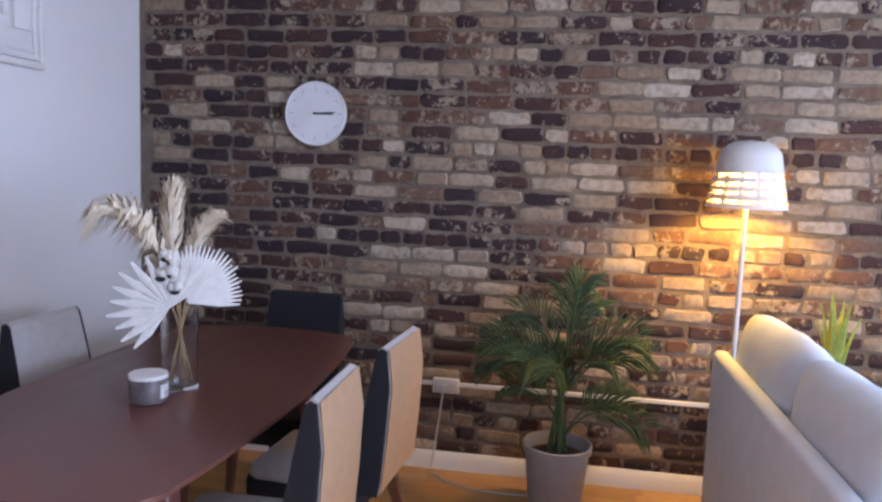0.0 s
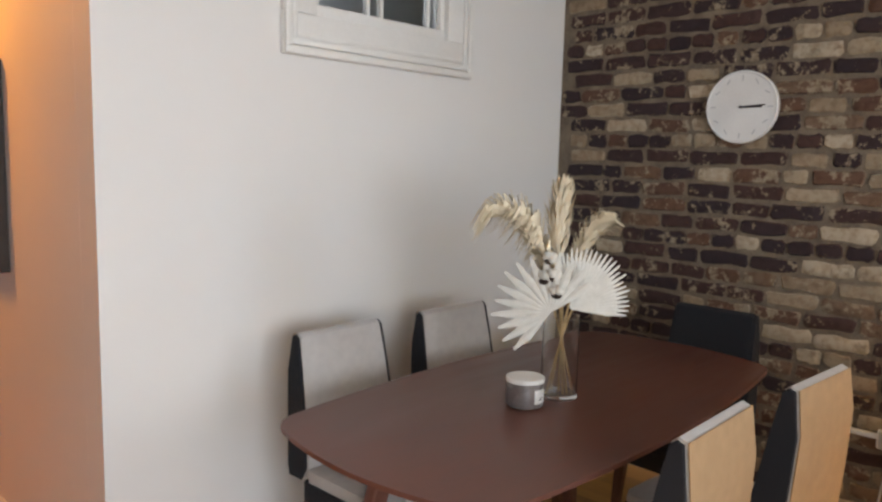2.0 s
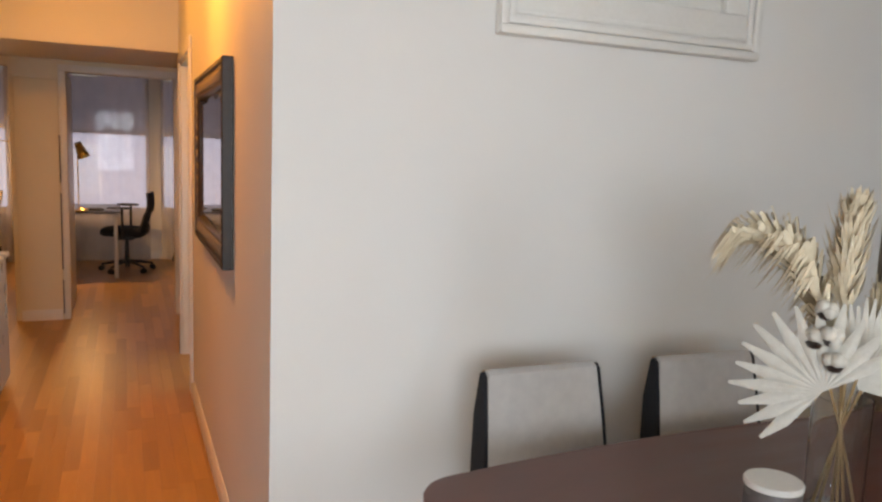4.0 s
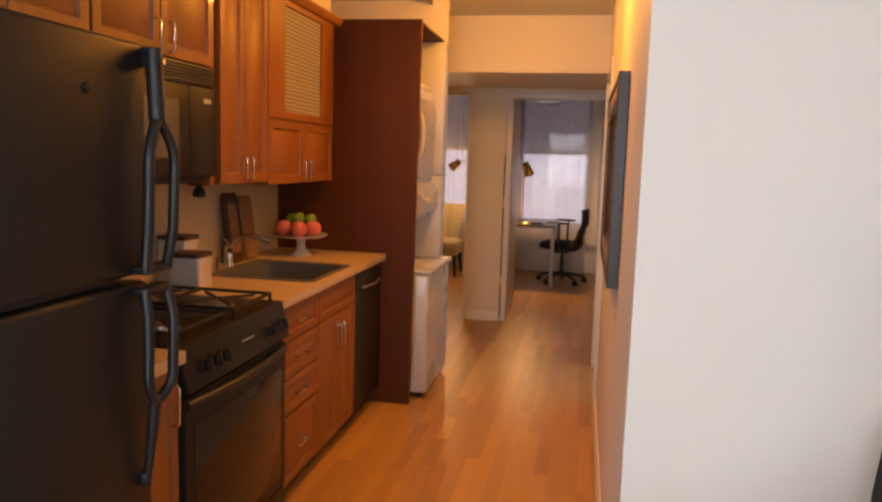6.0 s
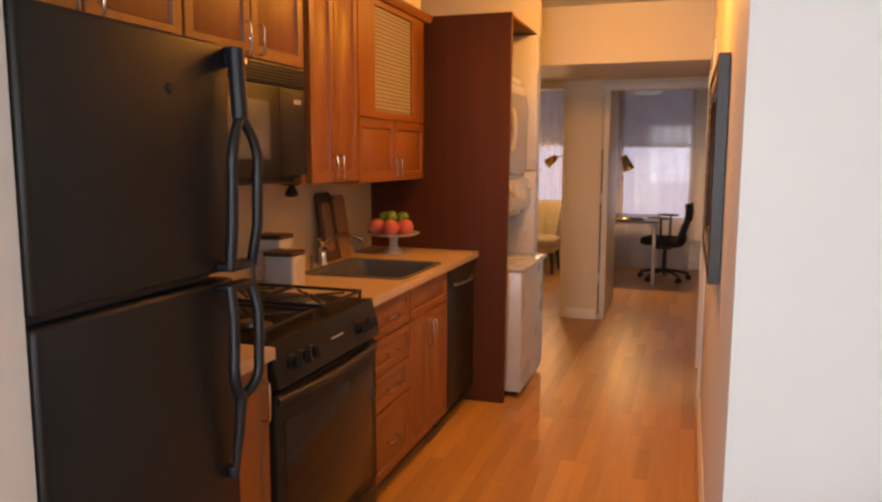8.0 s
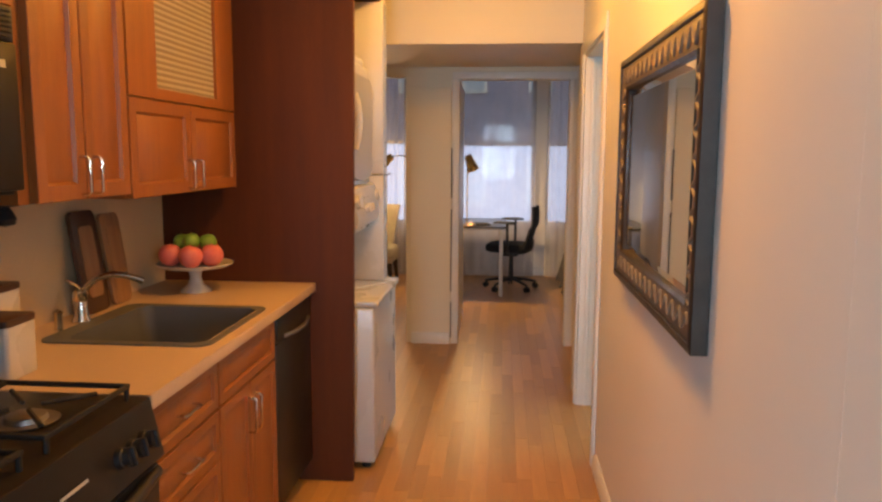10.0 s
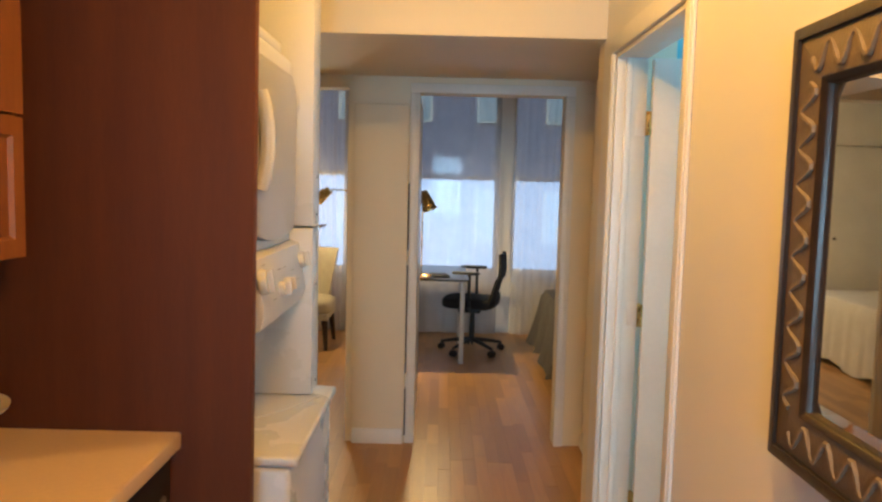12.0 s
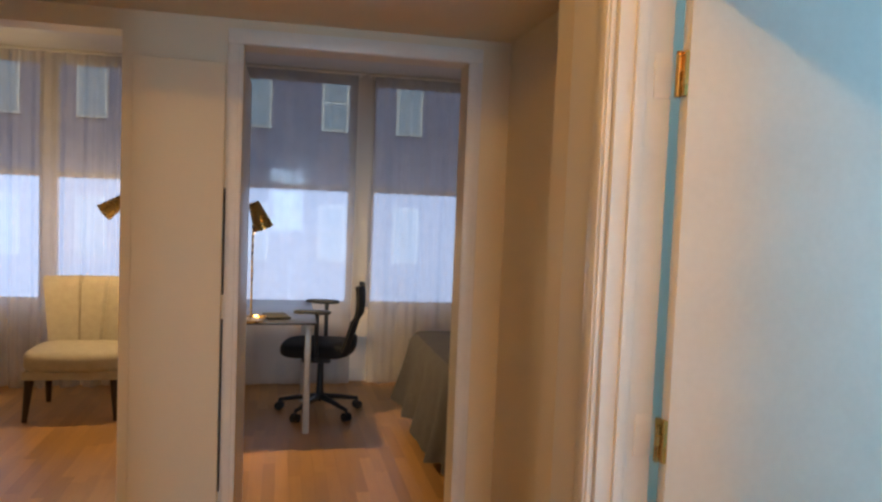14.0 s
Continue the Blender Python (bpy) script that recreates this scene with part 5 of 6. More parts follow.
def counter_things():
    for k, (x, y, h, label) in enumerate(((-1.72, 0.855, 0.152, "white square canister with a dark lid by the stove"), (-1.87, 1.02, 0.20, "white square canister with a dark lid at the wall"))):
        c = thing("canister", label, "canister", (x, y, 0.911), 2, "kitchen canisters")
        part("jar", prism(round_rect(0.135, 0.125, 0.012), 0, h - 0.018, bevel=0.003), ENAMEL, c)
        part("lid", prism(round_rect(0.139, 0.129, 0.012), h - 0.0175, h, bevel=0.003), DARKBOARD, c, "dark wooden lid")
    for k, (y, w, h, lean, m, label) in enumerate(((1.60, 0.15, 0.36, 8, DARKBOARD, "dark narrow cutting board leaning on the wall"), (1.77, 0.13, 0.34, 8, BOARD, "pale wooden cutting board leaning on the wall"))):
        b = thing("cutting_board", label, "cutting board", (-1.865, y, 0.9112))
        b.matrix_world = pose(-1.885, y, 0.9112, 0, -lean, 0)
        o = round_rect(h, w, 0.025, 5, h / 2, 0)
        part("board", prism(o, 0, 0.016, Matrix(((0, 0, 1, 0), (0, 1, 0, 0), (1, 0, 0, 0), (0, 0, 0, 1))), 0.003), m, b)
        part("rim", prism(round_rect(h * 0.7, w * 0.6, 0.02, 5, h / 2, 0), 0.0165, 0.0185, Matrix(((0, 0, 1, 0), (0, 1, 0, 0), (1, 0, 0, 0), (0, 0, 0, 1)))), BOARD, b, "paler inset")
    s = thing("cake_stand", "white footed cake stand on the worktop", "cake stand", (-1.70, 2.03, 0.911))
    part("plate", lathe([(0, 0.100), (0.13, 0.102), (0.150, 0.112), (0.152, 0.118), (0.13, 0.110), (0, 0.108)], 48), ENAMEL, s)
    part("foot", lathe([(0, 0), (0.062, 0), (0.060, 0.008), (0.030, 0.030), (0.022, 0.06), (0.032, 0.098), (0, 0.099)], 32), ENAMEL, s)
    rnd = random.Random(5)

    def fruit(name, label, m, x, y, z, r):
        bm = bmesh.new()
        bmesh.ops.create_uvsphere(bm, u_segments=20, v_segments=14, radius=r)
        for v in bm.verts:
            a = math.atan2(v.co.y, v.co.x)
            v.co *= 1 + 0.04 * math.cos(a) - 0.10 * max(0, v.co.z / r - 0.8) / 0.2
        f = thing(name, label, "fruit", (-1.70 + x, 2.03 + y, 0.911 + z), rnd.uniform(0, 360), "fruit on the stand")
        part("flesh", bm, m, f)
        part("stalk", rod((0, 0, r * 0.80), (0.003, 0, r * 1.06), 0.002, 0.0015, 6), STEM, f)
    for x, y in ((0.085, -0.03), (0.02, -0.085), (-0.085, -0.04), (0.03, 0.06), (-0.06, 0.06)):
        fruit("peach", "ripe orange-red peach on the stand", PEACH, x, y, 0.154, 0.046)
    for x, y, z in ((0.05, 0.015, 0.198), (-0.01, -0.01, 0.203), (-0.055, 0.01, 0.196)):
        fruit("lime", "green fruit on top of the peaches", LIME, x, y, z + 0.004, 0.034)


counter_things()


# ---------------------------------------------------------------- laundry niche
def laundry():
    t = thing("laundry_center", "white stacked washer and dryer unit", "washer dryer", (0, 0, 0))
    y0, y1 = 2.403, 3.094
    part("washer_body", box(KIT_X + 0.03, y0, 0.035, -1.03, y1, 0.775, 0.012, 3), ENAMEL, t)
    for y in (y0 + 0.06, y1 - 0.06):
        part("foot", lathe([(0, 0), (0.022, 0), (0.022, 0.035), (0, 0.035)], 16, Matrix.Translation((-1.08, y, 0))), RUBBER, t, "dark rubber foot")
    bm = box(KIT_X + 0.25, y0 - 0.0, 0.777, -1.010, y1 + 0.003, 0.806, 0.010, 3)
    lid = part("washer_lid", bm, ENAMEL, t)
    part("lid_seam", tube(arc((-1.62, y0 + 0.12, 0.8068), (-1.2, y0 + 0.16, 0.8068), (-1.045, y1 - 0.13, 0.8068), 16), 0.002, 6), GREYPANEL, lid)
    # dryer
    part("dryer_body", box(KIT_X + 0.03, y0, 1.09, -1.145, 2.966, 1.90, 0.02, 3), ENAMEL, t)
    part("dryer_top_cap", box(KIT_X + 0.05, y0 + 0.01, 1.901, -1.17, 2.94, 1.95, 0.02, 3), ENAMEL, t)
    part("recess_back", box(KIT_X + 0.05, y0 + 0.002, 0.807, -1.36, 2.962, 1.0895), ENAMEL, t)
    bm = bmesh.new()
    prof = [(-1.36, 1.0), (-1.17, 1.10), (-1.105, 1.135), (-1.095, 1.17), (-1.118, 1.315), (-1.145, 1.325), (-1.36, 1.325)]
    add_prism(bm, prof, y0 + 0.002, 2.964, Matrix(((1, 0, 0, 0), (0, 0, 1, 0), (0, 1, 0, 0), (0, 0, 0, 1))), 0.006)
    cp = part("control_panel", bm, GREYPANEL, t, "pale grey sloping control panel")
    tilt = Matrix.Rotation(radians(80), 4, "Y")
    for y, z, r in ((2.425, 1.255, 0.034), (2.61, 1.212, 0.021), (2.685, 1.215, 0.021), (2.935, 1.262, 0.026)):
        m = Matrix.Translation((-1.097 - 0.159 * (z - 1.17), y, z)) @ tilt
        k = bmesh.new()
        add_lathe(k, [(0, 0), (r, 0), (r * 0.95, 0.014), (r * 0.85, 0.018), (0, 0.019)], 24, m)
        add_box(k, -r * 0.85, -r * 0.2, 0.018, r * 0.85, r * 0.2, 0.034, 0.002, m=m)
        part("knob", k, ENAMEL, cp, "white control dial")
    for y, z, w in ((2.50, 1.25, 0.05), (2.63, 1.265, 0.05), (2.70, 1.265, 0.04), (2.53, 1.195, 0.04), (2.80, 1.245, 0.03), (2.86, 1.21, 0.03), (2.46, 1.295, 0.05), (2.76, 1.195, 0.03)):
        m = Matrix.Translation((-1.0955 - 0.159 * (z - 1.17), y, z)) @ tilt
        part("print_bar", box(-0.0009, -w / 2.6, 0.0, 0.0009, w / 2.6, 0.0010, m=m), INK, cp, "tiny grey printed line")
    # dryer door with a bowed lower edge
    out = []
    ya, yb, za, zb = y0 + 0.004, 2.955, 1.347, 1.835
    for i in range(13):
        f = i / 12
        out.append((ya + 0.03 + (yb - ya - 0.06) * f, za + 0.022 * (1 - math.sin(math.pi * f))))
    for i in range(7):
        a = radians(90 * i / 6)
        out.append((yb - 0.08 + 0.08 * math.cos(a), zb - 0.10 + 0.10 * math.sin(a)))
    for i in range(7):
        a = radians(90 + 90 * i / 6)
        out.append((ya + 0.08 + 0.08 * math.cos(a), zb - 0.10 + 0.10 * math.sin(a)))
    m = Matrix(((0, 0, 1, 0), (1, 0, 0, 0), (0, 1, 0, 0), (0, 0, 0, 1)))
    d = part("dryer_door", prism(out, -1.144, -1.124, m, 0.012, 4), DRYERGREY, t, "grey dryer door with rounded corners")
    part("seam", prism([(2.679 + (y - 2.679) * 1.010, 1.591 + (z - 1.591) * 1.010) for y, z in out], -1.1448, -1.136, m), INK, d, "grey seam round the door")
    part("handle", tube(arc((-1.122, y0 + 0.055, 1.74), (-1.085, y0 + 0.068, 1.62), (-1.122, y0 + 0.055, 1.49), 14), 0.020, 12), ENAMEL, d, "white moulded grip")
    for z in (1.76, 1.46):
        part("hinge", box(-1.1435, 2.9565, z - 0.022, -1.120, 2.9645, z + 0.03, 0.004), GREYPANEL, d)
    f = part("side_frame", box(KIT_X + 0.03, 2.968, 0.808, -1.075, 3.092, 1.362, 0.004), ENAMEL, t, "white screwed side frame")
    g = part("side_frame", box(KIT_X + 0.03, 2.968, 1.370, -1.075, 3.092, 2.235, 0.004), ENAMEL, t, "white screwed side frame")
    for z, o in ((1.53, g), (1.405, g), (1.30, f), (1.17, f), (0.84, f)):
        part("screw", lathe([(0, 0), (0.006, 0), (0.005, 0.002), (0, 0.0025)], 12, Matrix.Translation((-1.0748, 3.04, z)) @ Matrix.Rotation(radians(90), 4, "Y")), INK, o, "dark screw head")
    part("catch", box(-1.0745, 2.97, 1.3625, -1.050, 3.105, 1.3695, 0.002), CHROME, t, "metal catch")


laundry()


# ---------------------------------------------------------------- corridor
def wall_mirror():
    t = thing("wall_mirror", "large mirror hanging in a dark ornate frame", "mirror", (0, 0, 0))
    y0, y1, z0, z1 = 0.755, 1.895, 1.035, 1.80
    m = Matrix(((0, 0, -1, 0), (1, 0, 0, 0), (0, 1, 0, 0), (0, 0, 0, 1)))

    def frame_ring(o0, o1, d0, d1):
        """A mitred ring from inset o0 to inset o1 of the outline; d0, d1: how far it stands off the wall there."""
        bm = bmesh.new()
        corners = lambda o: [(y0 + o, z0 + o), (y1 - o, z0 + o), (y1 - o, z1 - o), (y0 + o, z1 - o)]
        rings = [[bm.verts.new((-d, y, z)) for y, z in corners(o)] for o, d in ((o0, 0.002), (o0, d0), (o1, d1), (o1, 0.002))]
        for a, b in zip(rings, rings[1:] + rings[:1]):
            for i in range(4):
                bm.faces.new((a[i], a[(i + 1) % 4], b[(i + 1) % 4], b[i]))
        bmesh.ops.bevel(bm, geom=bm.edges[:], offset=0.0015, segments=1, affect="EDGES")
        return bm
    part("outer_moulding", frame_ring(0.0, 0.022, 0.040, 0.042), FRAMEBLACK, t, "black outer moulding")
    part("frieze", frame_ring(0.0225, 0.092, 0.036, 0.028), FRAMEBRONZE, t, "dark bronze carved frieze")
    part("inner_moulding", frame_ring(0.0925, 0.104, 0.034, 0.026), FRAMEBLACK, t, "thin black inner bead")
    # wavy raised ornament along each side
    for run in ("bottom", "top", "near", "far"):
        bm = bmesh.new()
        if run in ("bottom", "top"):
            n, a, b = 14, y0 + 0.06, y1 - 0.06
            c = z0 + 0.057 if run == "bottom" else z1 - 0.057
        else:
            n, a, b = 9, z0 + 0.10, z1 - 0.10
            c = y0 + 0.057 if run == "near" else y1 - 0.057
        pts = []
        for i in range(n * 10 + 1):
            f = i / (n * 10)
            u = a + (b - a) * f
            w = c + 0.022 * math.sin(2 * math.pi * f * n)
            pts.append((-0.0315, u, w) if run in ("bottom", "top") else (-0.0315, w, u))
        add_tube(bm, pts, 0.0055, 6)
        part("wavy_inlay", bm, FRAMELINE, t, "raised wavy ornament")
    g = part("glass", box(-0.0205, y0 + 0.130, z0 + 0.130, -0.012, y1 - 0.130, z1 - 0.130), MIRROR, t, "silvered mirror glass")
    bm = bmesh.new()
    o, i_ = 0.1045, 0.1305
    co = lambda q: [(y0 + q, z0 + q), (y1 - q, z0 + q), (y1 - q, z1 - q), (y0 + q, z1 - q)]
    ra, rb = [bm.verts.new((-0.0165, y, z)) for y, z in co(o)], [bm.verts.new((-0.0206, y, z)) for y, z in co(i_)]
    for k in range(4):
        bm.faces.new((ra[k], ra[(k + 1) % 4], rb[(k + 1) % 4], rb[k]))
    part("bevel", bm, MIRROR, g, "bevelled mirror edge")


wall_mirror()


def bath_door():
    j = tagged(new("door_1"), "pale painted bathroom door standing open on brass hinges", "door", kind="structure")
    # jamb lining
    part("jamb", box(0.0005, 3.428, 0, 0.1195, 3.4435, 2.028, 0.002), TRIM, j)
    part("jamb", box(0.0005, 2.6015, 0, 0.1195, 2.617, 2.028, 0.002), TRIM, j)
    part("stop", box(0.035, 3.417, 0, 0.060, 3.4278, 2.026, 0.002), TRIM, j)
    part("head", box(0.0005, 2.618, 2.013, 0.1195, 3.427, 2.0285, 0.002), TRIM, j)
    m = Matrix.Translation((0.117, 3.412, 0)) @ Matrix.Rotation(radians(-4), 4, "Z")
    leaf = part("leaf", box(0.012, -0.037, 0.012, 0.765, -0.002, 2.005, 0.002, m=m), TRIM, j, "pale painted flush door leaf")
    for z in (1.765, 1.03, 0.28):
        h = bmesh.new()
        add_rod(h, (0.117, 3.398, z - 0.045), (0.117, 3.398, z + 0.045), 0.0065, None, 12)
        add_box(h, 0.1195, 3.376, z - 0.044, 0.1275, 3.396, z + 0.044, 0.001)
        part("hinge", h, BRASS, j, "polished brass hinge")
        part("hinge_plate", box(0.080, 3.4245, z - 0.044, 0.118, 3.4278, z + 0.044, 0.001), TRIM, j, "painted hinge plate")


bath_door()

# ---------------------------------------------------------------- bedrooms
def sash_window(name, x0, x1, z0, z1, rail, label):
    t = tagged(new(name), label, "window", kind="structure")
    y = 8.2
    for a, b, c, d in ((x0 + 0.001, z0 + 0.001, x0 + 0.045, z1 - 0.001), (x1 - 0.045, z0 + 0.001, x1 - 0.001, z1 - 0.001), (x0 + 0.0455, z0 + 0.001, x1 - 0.0455, z0 + 0.05), (x0 + 0.0455, z1 - 0.05, x1 - 0.0455, z1 - 0.001), (x0 + 0.0455, rail - 0.025, x1 - 0.0455, rail + 0.025)):
        part("window_frame", box(a, y + 0.05, b, c, y + 0.10, d, 0.004), TRIM, t)
    part("window_sill", box(x0 + 0.001, y - 0.05, z0 - 0.025, x1 - 0.001, y - 0.001, z0 - 0.001, 0.005), TRIM, t)
    for a, b in ((z0 + 0.051, rail - 0.026), (rail + 0.026, z1 - 0.051)):
        p = part("pane", box(x0 + 0.046, y + 0.07, a, x1 - 0.046, y + 0.075, b), PANE, t)
        p.visible_shadow = False
    return t


sash_window("window_2", -1.0, -0.065, 0.61, 2.505, 1.60, "tall white sash window behind sheer cloth")
sash_window("window_3", 0.06, 1.05, 0.61, 2.505, 1.60, "tall white sash window behind sheer cloth")
sash_window("window_4", -3.18, -2.42, 0.61, 2.505, 1.62, "tall white sash window behind gathered curtains")
sash_window("window_5", -2.38, -1.62, 0.61, 2.505, 1.62, "tall white sash window behind gathered curtains")
structure("mullion", box(-2.419, 8.201, 0.612, -2.381, 8.349, 2.503, 0.003), TRIM, "white post between two bedroom windows", "trim")


def curtain(name, label, x0, x1, y, z0, z1, waves, depth, material, seed, flare=0.0):
    rnd = random.Random(seed)
    bm = bmesh.new()
    n, rows = int(max(60, (x1 - x0) * 110)), 14
    ph = [rnd.uniform(0, 6.28) for _ in range(4)]
    grid = []
    for j in range(rows + 1):
        f = j / rows
        z = z1 + (z0 - z1) * f
        row = []
        for i in range(n + 1):
            u = i / n
            x = x0 + (x1 - x0) * u + flare * f * (u - 0.5)
            w = math.sin(2 * math.pi * waves * u + ph[0] + 0.5 * math.sin(5 * u + ph[1])) + 0.45 * math.sin(2 * math.pi * waves * 2.3 * u + ph[2] + f * 1.2)
            row.append(bm.verts.new((x, y + depth * w * (0.45 + 0.55 * f), z)))
        grid.append(row)
    for a, b in zip(grid, grid[1:]):
        for i in range(n):
            bm.faces.new((a[i], a[i + 1], b[i + 1], b[i]))
    t = thing(name, label, "curtain")
    part("cloth", bm, material, t)
    part("rod", rod((x0 - 0.06, y, z1 + 0.012), (x1 + 0.06, y, z1 + 0.012), 0.011), TRIM, t, "white curtain rod")
    for x in (x0 - 0.03, x1 + 0.03):
        part("bracket", box(x - 0.006, y, z1 + 0.004, x + 0.006, 8.199, z1 + 0.02), TRIM, t)


curtain("sheer_curtain", "white sheer curtain hanging to the floor", 0.065, 1.30, 8.06, 0.01, 2.505, 6, 0.022, SHEER, 3)
curtain("sheer_curtain", "white sheer curtain over the desk window", -1.02, -0.072, 8.06, 0.01, 2.505, 3, 0.012, SHEER, 4)
curtain("sheer_curtain", "white gathered sheer curtains behind the armchair", -2.95, -1.45, 8.05, 0.01, 2.505, 9, 0.042, SHEER, 7)


def desk():
    t = thing("desk", "desk with a dark glass top and white legs", "desk", (-0.66, 7.1, 0))
    part("desktop", box(-0.40, -0.54, 0.735, 0.245, 0.54, 0.748, 0.004), DESKTOP, t, "dark glass top")
    for sx in (-0.36, 0.20):
        for sy in (-0.31, 0.46):
            part("leg", box(sx - 0.02, sy - 0.02, 0, sx + 0.02, sy + 0.02, 0.700, 0.004), ENAMEL, t, "white square leg")
    for sy in (-0.31, 0.46):
        part("rail", box(-0.38, sy - 0.015, 0.7005, 0.22, sy + 0.015, 0.7345, 0.003), ENAMEL, t)
    p = thing("desk_tray", "small brass tray on the desk", "tray", (-0.78, 6.70, 0.7485))
    part("tray", lathe([(0, 0), (0.05, 0), (0.062, 0.018), (0.06, 0.018), (0.048, 0.004), (0, 0.004)], 24), BRASS, p)
    b = thing("notebook", "dark notebook lying on the desk", "book", (-0.66, 6.78, 0.7485), 12)
    part("cover", box(-0.07, -0.10, 0, 0.07, 0.10, 0.016, 0.002), NAVYFAB, b)
    l = thing("desk_lamp", "brass desk lamp with a cone shade", "lamp", (-0.81, 6.62, 0.7485))
    part("base", lathe([(0, 0), (0.075, 0), (0.077, 0.012), (0.02, 0.02), (0, 0.02)], 32), BRASS, l)
    part("pole", tube(arc((0, 0, 0.018), (0, 0, 0.5), (0.0, 0, 0.60), 10), 0.006, 8), BRASS, l)
    m = Matrix.Translation((0.0, 0.0, 0.715)) @ Matrix.Rotation(radians(-22), 4, "Y") @ Matrix.Rotation(radians(8), 4, "X")
    part("shade", lathe([(0.0, 0), (0.028, 0), (0.034, -0.006), (0.062, -0.165), (0.059, -0.165), (0.031, -0.01), (0, -0.006)], 32, m), BRASS, l, "brass cone shade")
    part("joint", rod((0, 0, 0.595), (0.012, 0, 0.64), 0.009), BRASS, l)
    bl = part("bulb", lathe([(0, -0.14), (0.02, -0.13), (0.024, -0.11), (0.012, -0.07), (0, -0.06)], 16, m), BULB, l, "glowing bulb")
    bl.visible_shadow = False
    return m


desk()
lamp("desk_lamp_bulb", "POINT", (-0.7525, 6.6415, 1.3215), 42, (1.0, 0.60, 0.24), 0.02)


def office_chair():
    t = thing("office_chair", "black mesh office chair on castors", "chair", (-0.35, 7.26, 0), 80)
    for k in range(5):
        a = radians(72 * k + 10)
        d = Vector((math.cos(a), math.sin(a), 0))
        part("base_arm", tube([d * 0.03 + Vector((0, 0, 0.115)), d * 0.16 + Vector((0, 0, 0.10)), d * 0.29 + Vector((0, 0, 0.075))], 0.022, 8, 0.013), BLACKPLASTIC, t)
        s = Vector((-d.y, d.x, 0))
        w = bmesh.new()
        for o in (-0.016, 0.016):
            c = d * 0.29 + s * o + Vector((0, 0, 0.03))
            add_rod(w, c - s * 0.009, c + s * 0.009, 0.03, None, 16)
        add_rod(w, d * 0.29 + Vector((0, 0, 0.03)), d * 0.29 + Vector((0, 0, 0.075)), 0.008)
        part("castor", w, BLACKPLASTIC, t)
    part("gas_column", rod((0, 0, 0.11), (0, 0, 0.38), 0.028, 0.02), BLACKPLASTIC, t)
    part("mechanism", box(-0.10, -0.08, 0.37, 0.10, 0.12, 0.42, 0.01), BLACKPLASTIC, t)
    part("seat", moved(cushion(0.47, 0.48, 0.10), Matrix.Translation((0, 0.03, 0.465))), NAVYFAB, t)
    bm = bmesh.new()
    rows = []
    for j in range(12):
        f = j / 11
        z = 0.47 + 0.45 * f
        yb = -0.165 - 0.05 * math.sin(math.pi * f * 0.9) * (1 if f > 0.5 else 0.6) - 0.075 * f
        hw = 0.215 - 0.03 * f
        row = []
        for i in range(9):
            u = i / 8 * 2 - 1
            row.append((hw * u, yb - 0.03 * (1 - u * u) + 0.015, z))
        rows.append(row)
    front = [[bm.verts.new(p) for p in r] for r in rows]
    back = [[bm.verts.new((p[0], p[1] - 0.022, p[2])) for p in r] for r in rows]
    for g, flip in ((front, 1), (back, -1)):
        for a, b in zip(g, g[1:]):
            for i in range(8):
                bm.faces.new((a[i], a[i + 1], b[i + 1], b[i]))
    edge_f = front[0] + [r[-1] for r in front[1:]] + front[-1][-2::-1] + [r[0] for r in front[-2:0:-1]]
    edge_b = back[0] + [r[-1] for r in back[1:]] + back[-1][-2::-1] + [r[0] for r in back[-2:0:-1]]
    for i in range(len(edge_f)):
        j = (i + 1) % len(edge_f)
        bm.faces.new((edge_f[i], edge_f[j], edge_b[j], edge_b[i]))
    part("backrest", bm, NAVYFAB, t, "black mesh backrest")
    part("back_stem", tube(arc((0, -0.05, 0.40), (0, -0.26, 0.40), (0, -0.23, 0.56)), 0.02, 8), BLACKPLASTIC, t)
    for s in (-1, 1):
        part("arm_post", tube([(s * 0.20, 0.0, 0.42), (s * 0.27, 0.0, 0.45), (s * 0.275, 0.0, 0.735)], 0.015, 8), BLACKPLASTIC, t)
        part("arm_pad", moved(cushion(0.075, 0.25, 0.03, 4), Matrix.Translation((s * 0.275, 0.03, 0.752))), BLACKPLASTIC, t)


office_chair()


